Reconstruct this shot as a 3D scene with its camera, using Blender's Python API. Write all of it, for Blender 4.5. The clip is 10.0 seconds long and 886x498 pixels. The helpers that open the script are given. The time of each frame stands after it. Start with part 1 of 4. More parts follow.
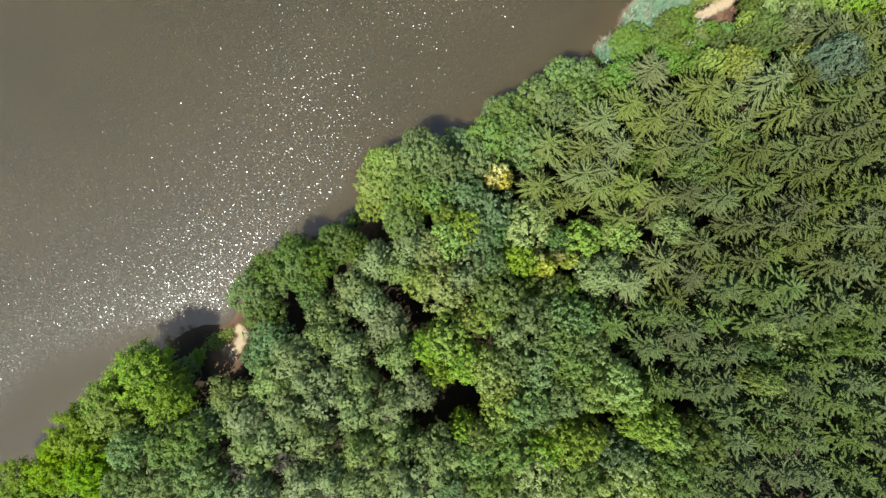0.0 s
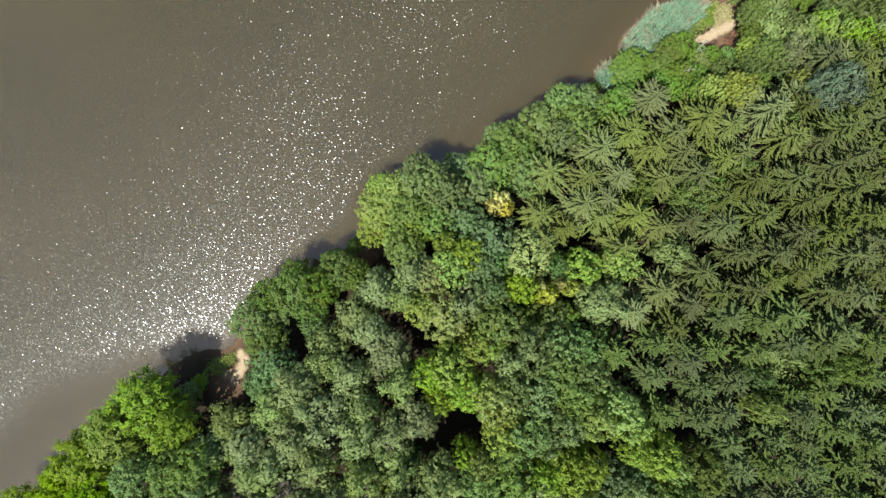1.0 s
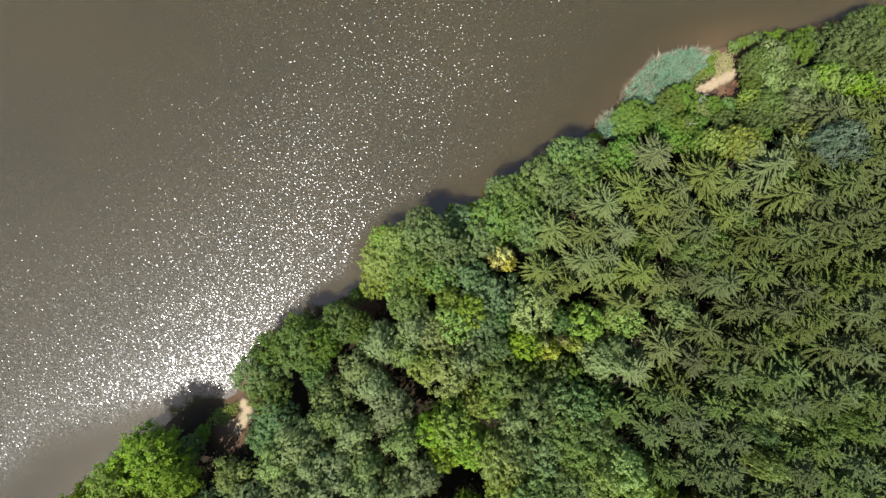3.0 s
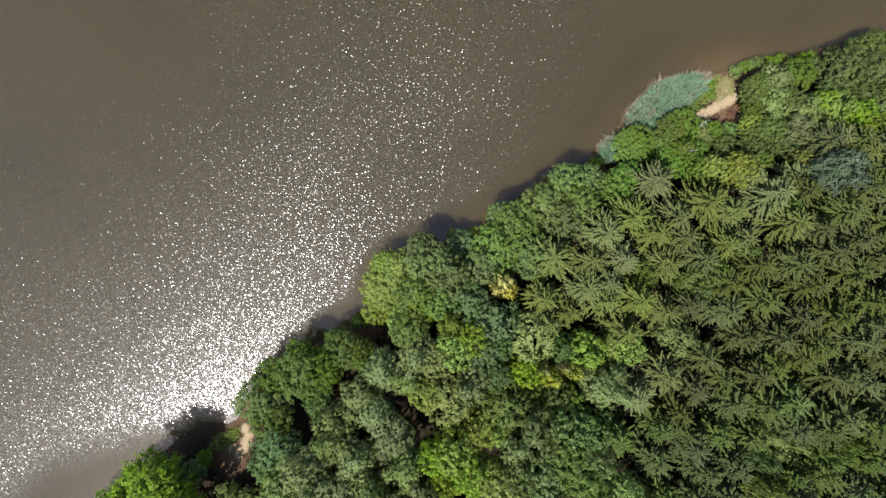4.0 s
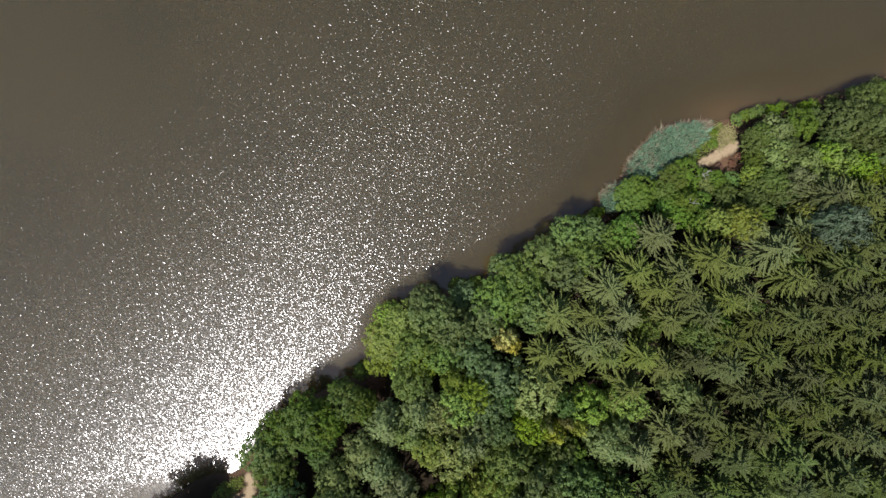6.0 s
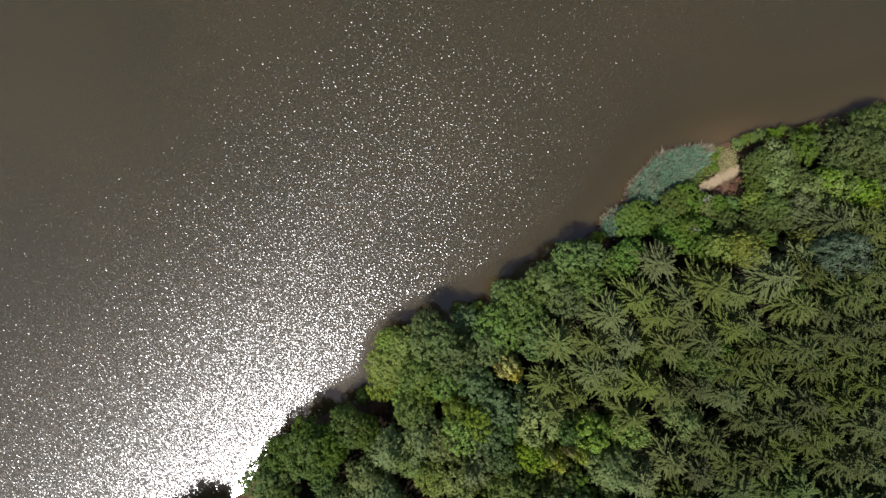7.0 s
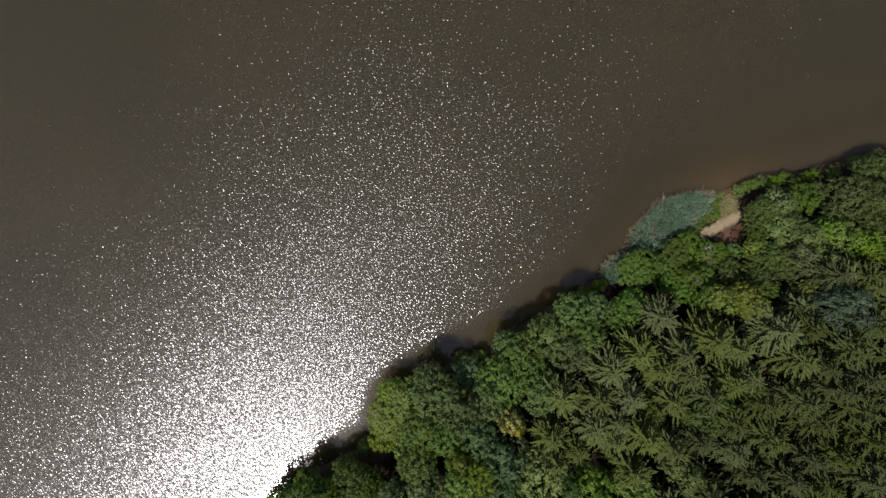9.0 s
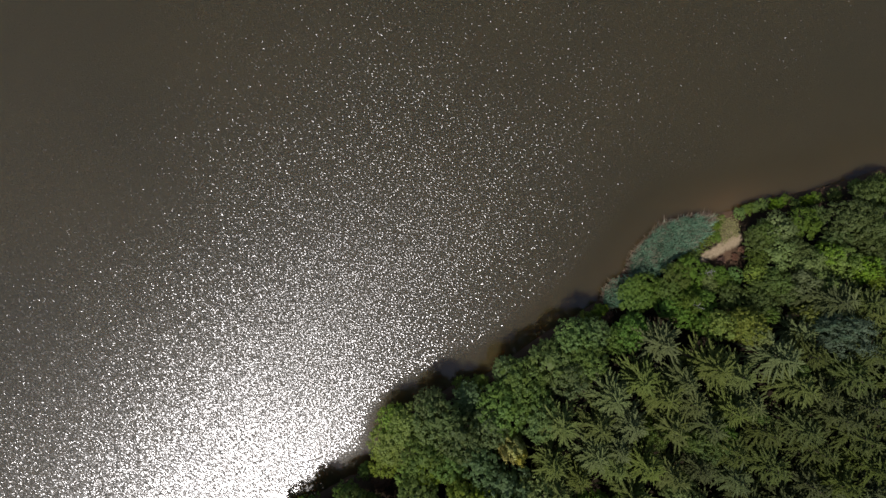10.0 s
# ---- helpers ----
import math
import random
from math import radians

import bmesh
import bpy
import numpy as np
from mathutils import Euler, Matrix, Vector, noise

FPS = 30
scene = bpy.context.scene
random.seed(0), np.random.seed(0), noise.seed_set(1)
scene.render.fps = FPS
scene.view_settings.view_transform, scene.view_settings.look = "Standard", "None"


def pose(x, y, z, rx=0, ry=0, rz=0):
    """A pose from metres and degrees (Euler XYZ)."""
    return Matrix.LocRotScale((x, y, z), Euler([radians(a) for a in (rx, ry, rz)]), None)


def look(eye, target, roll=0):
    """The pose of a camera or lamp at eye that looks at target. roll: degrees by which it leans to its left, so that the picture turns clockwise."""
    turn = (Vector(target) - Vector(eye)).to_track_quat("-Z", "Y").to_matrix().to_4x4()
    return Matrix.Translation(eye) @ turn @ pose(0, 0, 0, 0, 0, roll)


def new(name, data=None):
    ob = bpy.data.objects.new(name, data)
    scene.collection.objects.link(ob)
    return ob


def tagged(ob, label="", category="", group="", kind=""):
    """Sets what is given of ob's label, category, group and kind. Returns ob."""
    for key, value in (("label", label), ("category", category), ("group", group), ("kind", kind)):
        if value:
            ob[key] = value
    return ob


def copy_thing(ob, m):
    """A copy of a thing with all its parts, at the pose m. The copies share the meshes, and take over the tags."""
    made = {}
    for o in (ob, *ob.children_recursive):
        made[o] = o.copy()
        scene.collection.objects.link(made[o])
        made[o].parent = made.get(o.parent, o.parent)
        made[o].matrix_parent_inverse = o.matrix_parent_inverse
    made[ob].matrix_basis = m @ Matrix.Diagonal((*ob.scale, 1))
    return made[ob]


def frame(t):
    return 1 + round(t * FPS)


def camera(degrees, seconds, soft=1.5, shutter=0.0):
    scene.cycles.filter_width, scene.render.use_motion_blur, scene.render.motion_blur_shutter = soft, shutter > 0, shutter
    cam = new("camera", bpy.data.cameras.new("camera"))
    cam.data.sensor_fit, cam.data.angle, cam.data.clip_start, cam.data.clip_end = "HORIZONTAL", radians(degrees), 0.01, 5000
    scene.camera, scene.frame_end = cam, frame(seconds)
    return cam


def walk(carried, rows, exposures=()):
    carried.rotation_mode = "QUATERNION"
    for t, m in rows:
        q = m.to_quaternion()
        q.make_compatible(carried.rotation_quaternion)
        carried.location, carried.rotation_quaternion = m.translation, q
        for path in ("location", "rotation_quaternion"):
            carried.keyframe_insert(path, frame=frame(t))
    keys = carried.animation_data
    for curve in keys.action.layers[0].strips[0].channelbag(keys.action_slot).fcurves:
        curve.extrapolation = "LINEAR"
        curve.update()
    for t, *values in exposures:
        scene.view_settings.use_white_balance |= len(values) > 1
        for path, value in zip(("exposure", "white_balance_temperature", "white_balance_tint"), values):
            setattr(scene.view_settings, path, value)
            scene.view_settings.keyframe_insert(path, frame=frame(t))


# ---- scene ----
cam = camera(74.0, 10.0, soft=1.4)
METRES, EYE, TILT, LEAN, TURN = 42.0, 97.1, -90.0, 0.0, 0.0
# seconds; right, down (drop) and along the way in lengths of the flight; three small turns in degrees
ROWS = [
    (0, 0.0000, 0.0000, 0.0000, 0.00, 0.00, -0.00),
    (0.5, -0.0018, -0.0012, 0.0472, 0.01, 0.03, 0.06),
    (1, -0.0033, -0.0021, 0.0954, 0.03, 0.02, 0.12),
    (1.5, -0.0056, -0.0032, 0.1410, 0.03, 0.09, 0.16),
    (2, -0.0081, -0.0048, 0.1887, 0.03, 0.11, 0.20),
    (2.5, -0.0096, -0.0063, 0.2362, 0.03, 0.15, 0.24),
    (4, -0.0160, -0.0071, 0.3802, 0.04, 0.16, 0.32),
    (4.5, -0.0176, -0.0076, 0.4275, 0.05, 0.19, 0.36),
    (5, -0.0208, -0.0071, 0.4752, 0.02, 0.18, 0.41),
    (5.5, -0.0230, -0.0081, 0.5229, 0.02, 0.18, 0.47),
    (7, -0.0211, -0.0170, 0.6723, 0.23, 0.09, 0.74),
    (7.5, -0.0242, -0.0170, 0.7221, 0.19, 0.04, 0.82),
    (8, -0.0318, -0.0133, 0.7765, -0.00, -0.16, 0.90),
    (8.5, -0.0369, -0.0085, 0.8318, -0.15, -0.37, 1.01),
    (9, -0.0446, -0.0032, 0.8837, -0.34, -0.49, 1.06),
    (9.5, -0.0519, 0.0029, 0.9395, -0.54, -0.71, 1.14),
    (10, -0.0569, 0.0089, 0.9947, -0.68, -0.93, 1.22),
]
EXPOSURES = [(0.0, 1.89, 6500, 4), (2.5, 1.75, 6500, 7), (5.0, 1.39, 6500, 11), (7.5, 0.79, 6500, 12), (10.0, 0.36, 6500, 12)]
walk(cam, [(t, pose(0, 0, EYE, TILT, LEAN, TURN) @ pose(METRES * x, METRES * y, METRES * z, 90 + pitch, roll, yaw)) for t, x, y, z, yaw, pitch, roll in ROWS], EXPOSURES)

# ---- light: high summer sun from behind and to the left, clear sky ----
TO_SUN = Vector((-0.345, -0.445, 1.0)).normalized()
elevation = math.asin(TO_SUN.z)
azimuth = math.atan2(TO_SUN.x, TO_SUN.y)
world = bpy.data.worlds.new("sky")
scene.world = world
world.use_nodes = True
wn = world.node_tree
wn.nodes.clear()
sky = wn.nodes.new("ShaderNodeTexSky")
sky.sky_type = "NISHITA"
sky.sun_disc = False
sky.sun_elevation = elevation
sky.sun_rotation = azimuth
bg = wn.nodes.new("ShaderNodeBackground")
bg.inputs["Strength"].default_value = 0.083
wo = wn.nodes.new("ShaderNodeOutputWorld")
wn.links.new(sky.outputs[0], bg.inputs["Color"])
wn.links.new(bg.outputs[0], wo.inputs["Surface"])
sun = new("sun", bpy.data.lights.new("sun", "SUN"))
sun.data.energy = 3.9
sun.data.angle = radians(0.53)
sun.data.color = (1.0, 0.965, 0.92)
sun.matrix_world = look(tuple(TO_SUN * 300), (0, 0, 0))

rng = np.random.default_rng(7)


# ---- materials ----
def material(name):
    m = bpy.data.materials.new(name)
    m.use_nodes = True
    n = m.node_tree
    n.nodes.clear()
    out = n.nodes.new("ShaderNodeOutputMaterial")
    return m, n, out


def node(n, kind, **values):
    """A node with its inputs set by name; a tuple (node, output) is linked."""
    made = n.nodes.new(kind)
    for key, value in values.items():
        key = int(key[1:]) if key[0] == "i" and key[1:].isdigit() else key.replace("_", " ")
        if isinstance(value, tuple) and len(value) == 2 and hasattr(value[0], "outputs"):
            n.links.new(value[0].outputs[value[1]], made.inputs[key])
        else:
            made.inputs[key].default_value = value
    return made


def mix_colour(n, fac, a, b, blend="MIX"):
    m = n.nodes.new("ShaderNodeMix")
    m.data_type, m.blend_type = "RGBA", blend
    for i, v in ((0, fac), (6, a), (7, b)):
        if isinstance(v, tuple) and len(v) == 2:
            n.links.new(v[0].outputs[v[1]], m.inputs[i])
        else:
            m.inputs[i].default_value = v
    return m


def ramp(n, source, stops):
    r = n.nodes.new("ShaderNodeValToRGB")
    n.links.new(source[0].outputs[source[1]], r.inputs[0])
    e = r.color_ramp.elements
    while len(e) < len(stops):
        e.new(0.5)
    for el, (p, c) in zip(e, stops):
        el.position, el.color = p, (c if len(c) == 4 else (*c, 1))
    return r


def maths(n, op, a, b=0.0, clamp=False):
    m = n.nodes.new("ShaderNodeMath")
    m.operation, m.use_clamp = op, clamp
    for i, v in ((0, a), (1, b)):
        if isinstance(v, tuple):
            n.links.new(v[0].outputs[v[1]], m.inputs[i])
        else:
            m.inputs[i].default_value = v
    return m


def leaf_material(name, colour, second, gloss=0.5, through_light=0.56, spread=0.26, spec=0.12, shift=0.015):
    """Leaves: the colour shifts from tree to tree, from bough to bough and from leaf to leaf."""
    m, n, out = material(name)
    info = n.nodes.new("ShaderNodeObjectInfo")
    geo = n.nodes.new("ShaderNodeNewGeometry")
    co = n.nodes.new("ShaderNodeTexCoord")
    patch = node(n, "ShaderNodeTexNoise", Vector=(co, "Object"), Scale=2.2, Detail=2.0)
    f1 = ramp(n, (patch, 0), [(0.35, (0, 0, 0)), (0.65, (1, 1, 1))])
    base = mix_colour(n, (f1, 0), (*colour, 1), (*second, 1))
    hsv = node(n, "ShaderNodeHueSaturation", Color=(base, 2))
    per_tree = n.nodes.new("ShaderNodeMapRange")
    per_tree.inputs[3].default_value, per_tree.inputs[4].default_value = 0.497 - shift, 0.497 + shift
    n.links.new(info.outputs["Random"], per_tree.inputs[0])
    n.links.new(per_tree.outputs[0], hsv.inputs["Hue"])
    tree_value = maths(n, "MULTIPLY_ADD", (info, "Random"), 0.35)
    tree_value.inputs[2].default_value = 0.82
    leaf_value = maths(n, "MULTIPLY_ADD", (geo, "Random Per Island"), spread)
    leaf_value.inputs[2].default_value = 1.0 - spread / 2
    n.links.new(maths(n, "MULTIPLY", (tree_value, 0), (leaf_value, 0)).outputs[0], hsv.inputs["Value"])
    grey = maths(n, "FRACT", (maths(n, "MULTIPLY", (info, "Random"), 7.31), 0))
    pale = maths(n, "MULTIPLY_ADD", (grey, 0), 0.26)
    pale.inputs[2].default_value = 0.84
    n.links.new(pale.outputs[0], hsv.inputs["Saturation"])
    p = node(n, "ShaderNodeBsdfPrincipled", Base_Color=(hsv, 0), Roughness=gloss, Specular_IOR_Level=spec)
    lit = mix_colour(n, 0.5, (hsv, 0), (0.165, 0.21, 0.040, 1), "MIX")
    t = node(n, "ShaderNodeBsdfTranslucent", Color=(lit, 2))
    s = node(n, "ShaderNodeMixShader", i0=through_light, i1=(p, 0), i2=(t, 0))
    n.links.new(s.outputs[0], out.inputs[0])
    return m


LEAVES = {
    "lime": leaf_material("leaf_lime_green", (0.164, 0.248, 0.014), (0.119, 0.199, 0.014)),
    "green": leaf_material("leaf_green", (0.149, 0.210, 0.053), (0.119, 0.183, 0.058)),
    "oak": leaf_material("leaf_oak", (0.081, 0.147, 0.031), (0.106, 0.147, 0.031)),
    "dark": leaf_material("leaf_dark_green", (0.092, 0.159, 0.051), (0.114, 0.184, 0.071)),
    "willow": leaf_material("leaf_grey_willow", (0.158, 0.205, 0.070), (0.136, 0.175, 0.061), 0.6, 0.45, 0.16),
    "maple": leaf_material("leaf_maple", (0.209, 0.289, 0.034), (0.171, 0.254, 0.040)),
    "ash": leaf_material("leaf_fresh_green", (0.215, 0.296, 0.045), (0.164, 0.246, 0.048)),
    "gold": leaf_material("leaf_yellow", (0.341, 0.312, 0.062), (0.296, 0.281, 0.057), 0.55, 0.25, 0.3),
    "straw": leaf_material("leaf_pale_yellow", (0.212, 0.212, 0.041), (0.170, 0.196, 0.034), 0.55, 0.25, 0.4),
    "olive": leaf_material("leaf_olive", (0.243, 0.278, 0.064), (0.202, 0.259, 0.068)),
    "grass": leaf_material("leaf_yellow_green", (0.122, 0.186, 0.036), (0.105, 0.153, 0.036)),
    "blue": leaf_material("leaf_blue_green", (0.078, 0.112, 0.060), (0.064, 0.098, 0.054), 0.6, 0.35),
    "bush": leaf_material("leaf_bush", (0.105, 0.193, 0.032), (0.125, 0.209, 0.036)),
    "shore": leaf_material("leaf_shore", (0.097, 0.147, 0.035), (0.111, 0.154, 0.032)),
    "hedge": leaf_material("leaf_hedge", (0.138, 0.200, 0.026), (0.094, 0.150, 0.026)),
    "russet": leaf_material("dry_leaves", (0.150, 0.075, 0.045), (0.100, 0.056, 0.036), 0.7, 0.3, 0.4, 0.1, 0.004),
    "twig": leaf_material("dry_twigs", (0.085, 0.082, 0.055), (0.070, 0.062, 0.047), 0.7, 0.2, 0.4),
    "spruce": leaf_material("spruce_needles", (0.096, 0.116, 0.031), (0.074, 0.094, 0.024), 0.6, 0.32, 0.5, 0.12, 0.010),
    # shaded copy of the spruce needles: shade put in as about two thirds the colour
    "shade_spruce": leaf_material("shaded_spruce_needles", (0.064, 0.078, 0.019), (0.047, 0.060, 0.016), 0.6, 0.32, 0.5, 0.12, 0.010),
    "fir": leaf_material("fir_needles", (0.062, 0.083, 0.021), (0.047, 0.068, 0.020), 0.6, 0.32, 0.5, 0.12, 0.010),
}


def bark_material(name, dark, light):
    m, n, out = material(name)
    co = n.nodes.new("ShaderNodeTexCoord")
    stretch = node(n, "ShaderNodeMapping", Vector=(co, "Object"), Scale=(6, 6, 1.2))
    g = node(n, "ShaderNodeTexNoise", Vector=(stretch, 0), Scale=2.0, Detail=6.0)
    c = ramp(n, (g, 0), [(0.3, dark), (0.7, light)])
    b = node(n, "ShaderNodeBump", Strength=0.6, Distance=0.05, Height=(g, 0))
    p = node(n, "ShaderNodeBsdfPrincipled", Base_Color=(c, 0), Roughness=0.9, Normal=(b, 0))
    n.links.new(p.outputs[0], out.inputs[0])
    return m


BARK = bark_material("grey_brown_bark", (0.035, 0.028, 0.02), (0.11, 0.09, 0.07))
SPRUCE_BARK = bark_material("red_brown_bark", (0.04, 0.026, 0.018), (0.12, 0.08, 0.058))
DEAD_WOOD = bark_material("bleached_dead_wood", (0.16, 0.15, 0.135), (0.32, 0.31, 0.285))


def blade_material(name, low, high):
    m, n, out = material(name)
    geo = n.nodes.new("ShaderNodeNewGeometry")
    c = ramp(n, (geo, "Random Per Island"), [(0.0, low), (1.0, high)])
    p = node(n, "ShaderNodeBsdfPrincipled", Base_Color=(c, 0), Roughness=0.6, Specular_IOR_Level=0.3)
    t = node(n, "ShaderNodeBsdfTranslucent", Color=(c, 0))
    s = node(n, "ShaderNodeMixShader", i0=0.25, i1=(p, 0), i2=(t, 0))
    n.links.new(s.outputs[0], out.inputs[0])
    return m


REED = blade_material("blue_green_reed", (0.068, 0.145, 0.082), (0.225, 0.350, 0.225))
DEAD_REED = blade_material("dry_reed", (0.10, 0.060, 0.040), (0.36, 0.29, 0.21))
GRASS = blade_material("meadow_grass", (0.13, 0.135, 0.045), (0.24, 0.21, 0.09))
LUSH_GRASS = blade_material("bank_grass", (0.10, 0.15, 0.025), (0.20, 0.24, 0.05))


def ground_material():
    """Leaf litter and soil, darkened for the shade between trees; bleached sand where the bank lies open."""
    m, n, out = material("forest_soil")
    co = n.nodes.new("ShaderNodeTexCoord")
    sand = n.nodes.new("ShaderNodeAttribute")
    sand.attribute_name = "sand"
    wide = node(n, "ShaderNodeTexNoise", Vector=(co, "Object"), Scale=0.6, Detail=5.0, Roughness=0.65)
    fine = node(n, "ShaderNodeTexNoise", Vector=(co, "Object"), Scale=6.0, Detail=6.0, Roughness=0.7)
    # soil tones set near black: the deep shade of canopy gaps is in the colour
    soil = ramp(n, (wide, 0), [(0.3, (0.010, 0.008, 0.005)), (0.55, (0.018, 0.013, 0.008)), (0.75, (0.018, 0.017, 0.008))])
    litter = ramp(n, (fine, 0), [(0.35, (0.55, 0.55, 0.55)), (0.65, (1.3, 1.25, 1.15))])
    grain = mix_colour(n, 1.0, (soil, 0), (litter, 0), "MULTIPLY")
    sandy = ramp(n, (fine, 0), [(0.3, (0.15, 0.110, 0.068)), (0.7, (0.28, 0.220, 0.140))])
    edge = maths(n, "ADD", (sand, "Fac"), (maths(n, "MULTIPLY", (maths(n, "SUBTRACT", (wide, 0), 0.5), 0), 0.9), 0))
    fac = ramp(n, (edge, 0), [(0.30, (0, 0, 0)), (0.72, (1, 1, 1))])
    mud = n.nodes.new("ShaderNodeAttribute")
    mud.attribute_name = "mud"
    earth = ramp(n, (fine, 0), [(0.3, (0.048, 0.029, 0.018)), (0.7, (0.105, 0.062, 0.036))])
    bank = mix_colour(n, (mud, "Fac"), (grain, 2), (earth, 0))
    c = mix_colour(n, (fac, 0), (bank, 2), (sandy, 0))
    b = node(n, "ShaderNodeBump", Strength=0.5, Distance=0.12, Height=(fine, 0))
    p = node(n, "ShaderNodeBsdfPrincipled", Base_Color=(c, 2), Roughness=0.95, Specular_IOR_Level=0.12, Normal=(b, 0))
    n.links.new(p.outputs[0], out.inputs[0])
    return m


def water_material():
    """Murky brown lake water: silt in suspension, wind ripples in the open, calm in the lee of the trees."""
    m, n, out = material("lake_water")
    co = n.nodes.new("ShaderNodeTexCoord")
    open_water = n.nodes.new("ShaderNodeAttribute")
    open_water.attribute_name = "wind"
    shoal = n.nodes.new("ShaderNodeAttribute")
    shoal.attribute_name = "shoal"
    big = node(n, "ShaderNodeTexNoise", Vector=(co, "Object"), Scale=0.035, Detail=3.0)
    silt = ramp(n, (big, 0), [(0.35, (0.0252, 0.0198, 0.0074)), (0.65, (0.0288, 0.0222, 0.0083))])
    c = mix_colour(n, (shoal, "Fac"), (silt, 0), (0.066, 0.040, 0.016, 1))
    aim = node(n, "ShaderNodeMapping", Vector=(co, "Object"), Rotation=(0, 0, radians(34)))
    turn = node(n, "ShaderNodeMapping", Vector=(aim, 0), Scale=(0.78, 1.42, 1.0))
    waves = node(n, "ShaderNodeTexNoise", Vector=(turn, 0), Scale=RIPPLE, Detail=0.0)
    gust = node(n, "ShaderNodeTexNoise", Vector=(turn, 0), Scale=0.05, Detail=2.0)
    gusty = ramp(n, (gust, 0), [(0.25, (0.75, 0.75, 0.75)), (0.75, (1.1, 1.1, 1.1))])
    strength = maths(n, "MULTIPLY", (open_water, "Fac"), (gusty, 0))
    cat = node(n, "ShaderNodeTexNoise", Vector=(turn, 0), Scale=1.9, Detail=1.0)
    paws = ramp(n, (cat, 0), [(0.30, (0.38, 0.38, 0.38)), (0.72, (2.2, 2.2, 2.2))])
    steep = maths(n, "MULTIPLY", (maths(n, "MULTIPLY", (paws, 0), (strength, 0)), 0), SLOPE)
    off = n.nodes.new("ShaderNodeVectorMath")
    off.operation = "SUBTRACT"
    off.inputs[1].default_value = (0.5, 0.5, 0.5)
    n.links.new(waves.outputs["Color"], off.inputs[0])
    tilt = n.nodes.new("ShaderNodeVectorMath")
    tilt.operation = "SCALE"
    n.links.new(off.outputs[0], tilt.inputs[0])
    n.links.new(steep.outputs[0], tilt.inputs["Scale"])
    level = n.nodes.new("ShaderNodeVectorMath")
    level.operation = "MULTIPLY_ADD"
    level.inputs[1].default_value, level.inputs[2].default_value = (1, 0.54, 0), (0, 0, 1)
    n.links.new(tilt.outputs[0], level.inputs[0])
    across = node(n, "ShaderNodeVectorRotate", Vector=(level, 0), Angle=radians(46))
    across.rotation_type = "Z_AXIS"
    b = n.nodes.new("ShaderNodeVectorMath")
    b.operation = "NORMALIZE"
    n.links.new(across.outputs[0], b.inputs[0])
    rough = maths(n, "MULTIPLY_ADD", (open_water, "Fac"), 0.11)
    rough.inputs[2].default_value = 0.11
    silted = node(n, "ShaderNodeSubsurfaceScattering", Color=(c, 2), Scale=2.2, Radius=Vector((1.3, 0.9, 0.5)))
    silted.falloff = "BURLEY"
    sharp = node(n, "ShaderNodeBsdfGlossy", Roughness=(rough, 0), Color=(0.92, 0.92, 0.95, 1), Normal=(b, 0))
    soft = node(n, "ShaderNodeBsdfGlossy", Roughness=0.40, Color=(0.93, 0.96, 1.0, 1))
    haze = maths(n, "MULTIPLY", (open_water, "Fac"), 0.11)
    skin = node(n, "ShaderNodeMixShader", i0=(haze, 0), i1=(sharp, 0), i2=(soft, 0))
    fresnel = node(n, "ShaderNodeFresnel", IOR=1.51)
    both = node(n, "ShaderNodeMixShader", i0=(fresnel, 0), i1=(silted, 0), i2=(skin, 0))
    n.links.new(both.outputs[0], out.inputs[0])
    return m


RIPPLE, SLOPE = 4.4, 0.70
GROUND = ground_material()
WATER = water_material()


# ---- the lie of the land ----
SHORE = np.array([
    (-2600, -1700), (-300, -185), (-96.5, -56.8), (-78.8, -45.6), (-69.4, -40.2), (-62.0, -33.5), (-55.4, -27.4), (-49.3, -20.6), (-46.0, -16.6),
    (-42.4, -14.0), (-39.2, -12.8), (-36.4, -12.9), (-34.6, -11.9), (-32.1, -7.4), (-27.9, -3.2), (-22.3, 0.1), (-17.2, 2.9), (-12.5, 3.6),
    (-11.4, 7.6), (-10.2, 11.3), (-7.4, 14.1), (-2.2, 16.1), (1.5, 18.3), (5.2, 18.8), (9.9, 22.0), (15.5, 25.8), (21.1, 28.8),
    (24.5, 31.0), (25.8, 33.0), (28.5, 35.6), (30.4, 38.0), (33.0, 41.2), (36.2, 43.6), (39.5, 44.3), (44.3, 44.7), (47.3, 45.4), (51.6, 46.9),
    (56.7, 47.9), (61.4, 48.6), (66.2, 50.0), (72.6, 52.0), (85.5, 56.5), (104.2, 63.6), (320, 140), (2600, 900)], float)
LAND = np.vstack([SHORE, [(2700, -2700), (-2700, -2700)]])


def shore_distance(x, y):
    """Distance from the water's edge in metres: positive on land, negative over water."""
    p = np.stack([np.ravel(x), np.ravel(y)], 1).astype(float)
    best = np.full(len(p), 1e9)
    for a, b in zip(SHORE[:-1], SHORE[1:]):
        d = b - a
        t = np.clip(((p - a) @ d) / (d @ d), 0, 1)
        best = np.minimum(best, np.hypot(*(p - a - t[:, None] * d).T))
    inside = np.zeros(len(p), bool)
    for a, b in zip(LAND, np.roll(LAND, -1, 0)):
        cross = (a[1] > p[:, 1]) != (b[1] > p[:, 1])
        if b[1] != a[1]:
            inside ^= cross & (p[:, 0] < (b[0] - a[0]) * (p[:, 1] - a[1]) / (b[1] - a[1]) + a[0])
    return np.where(inside, best, -best).reshape(np.shape(x))


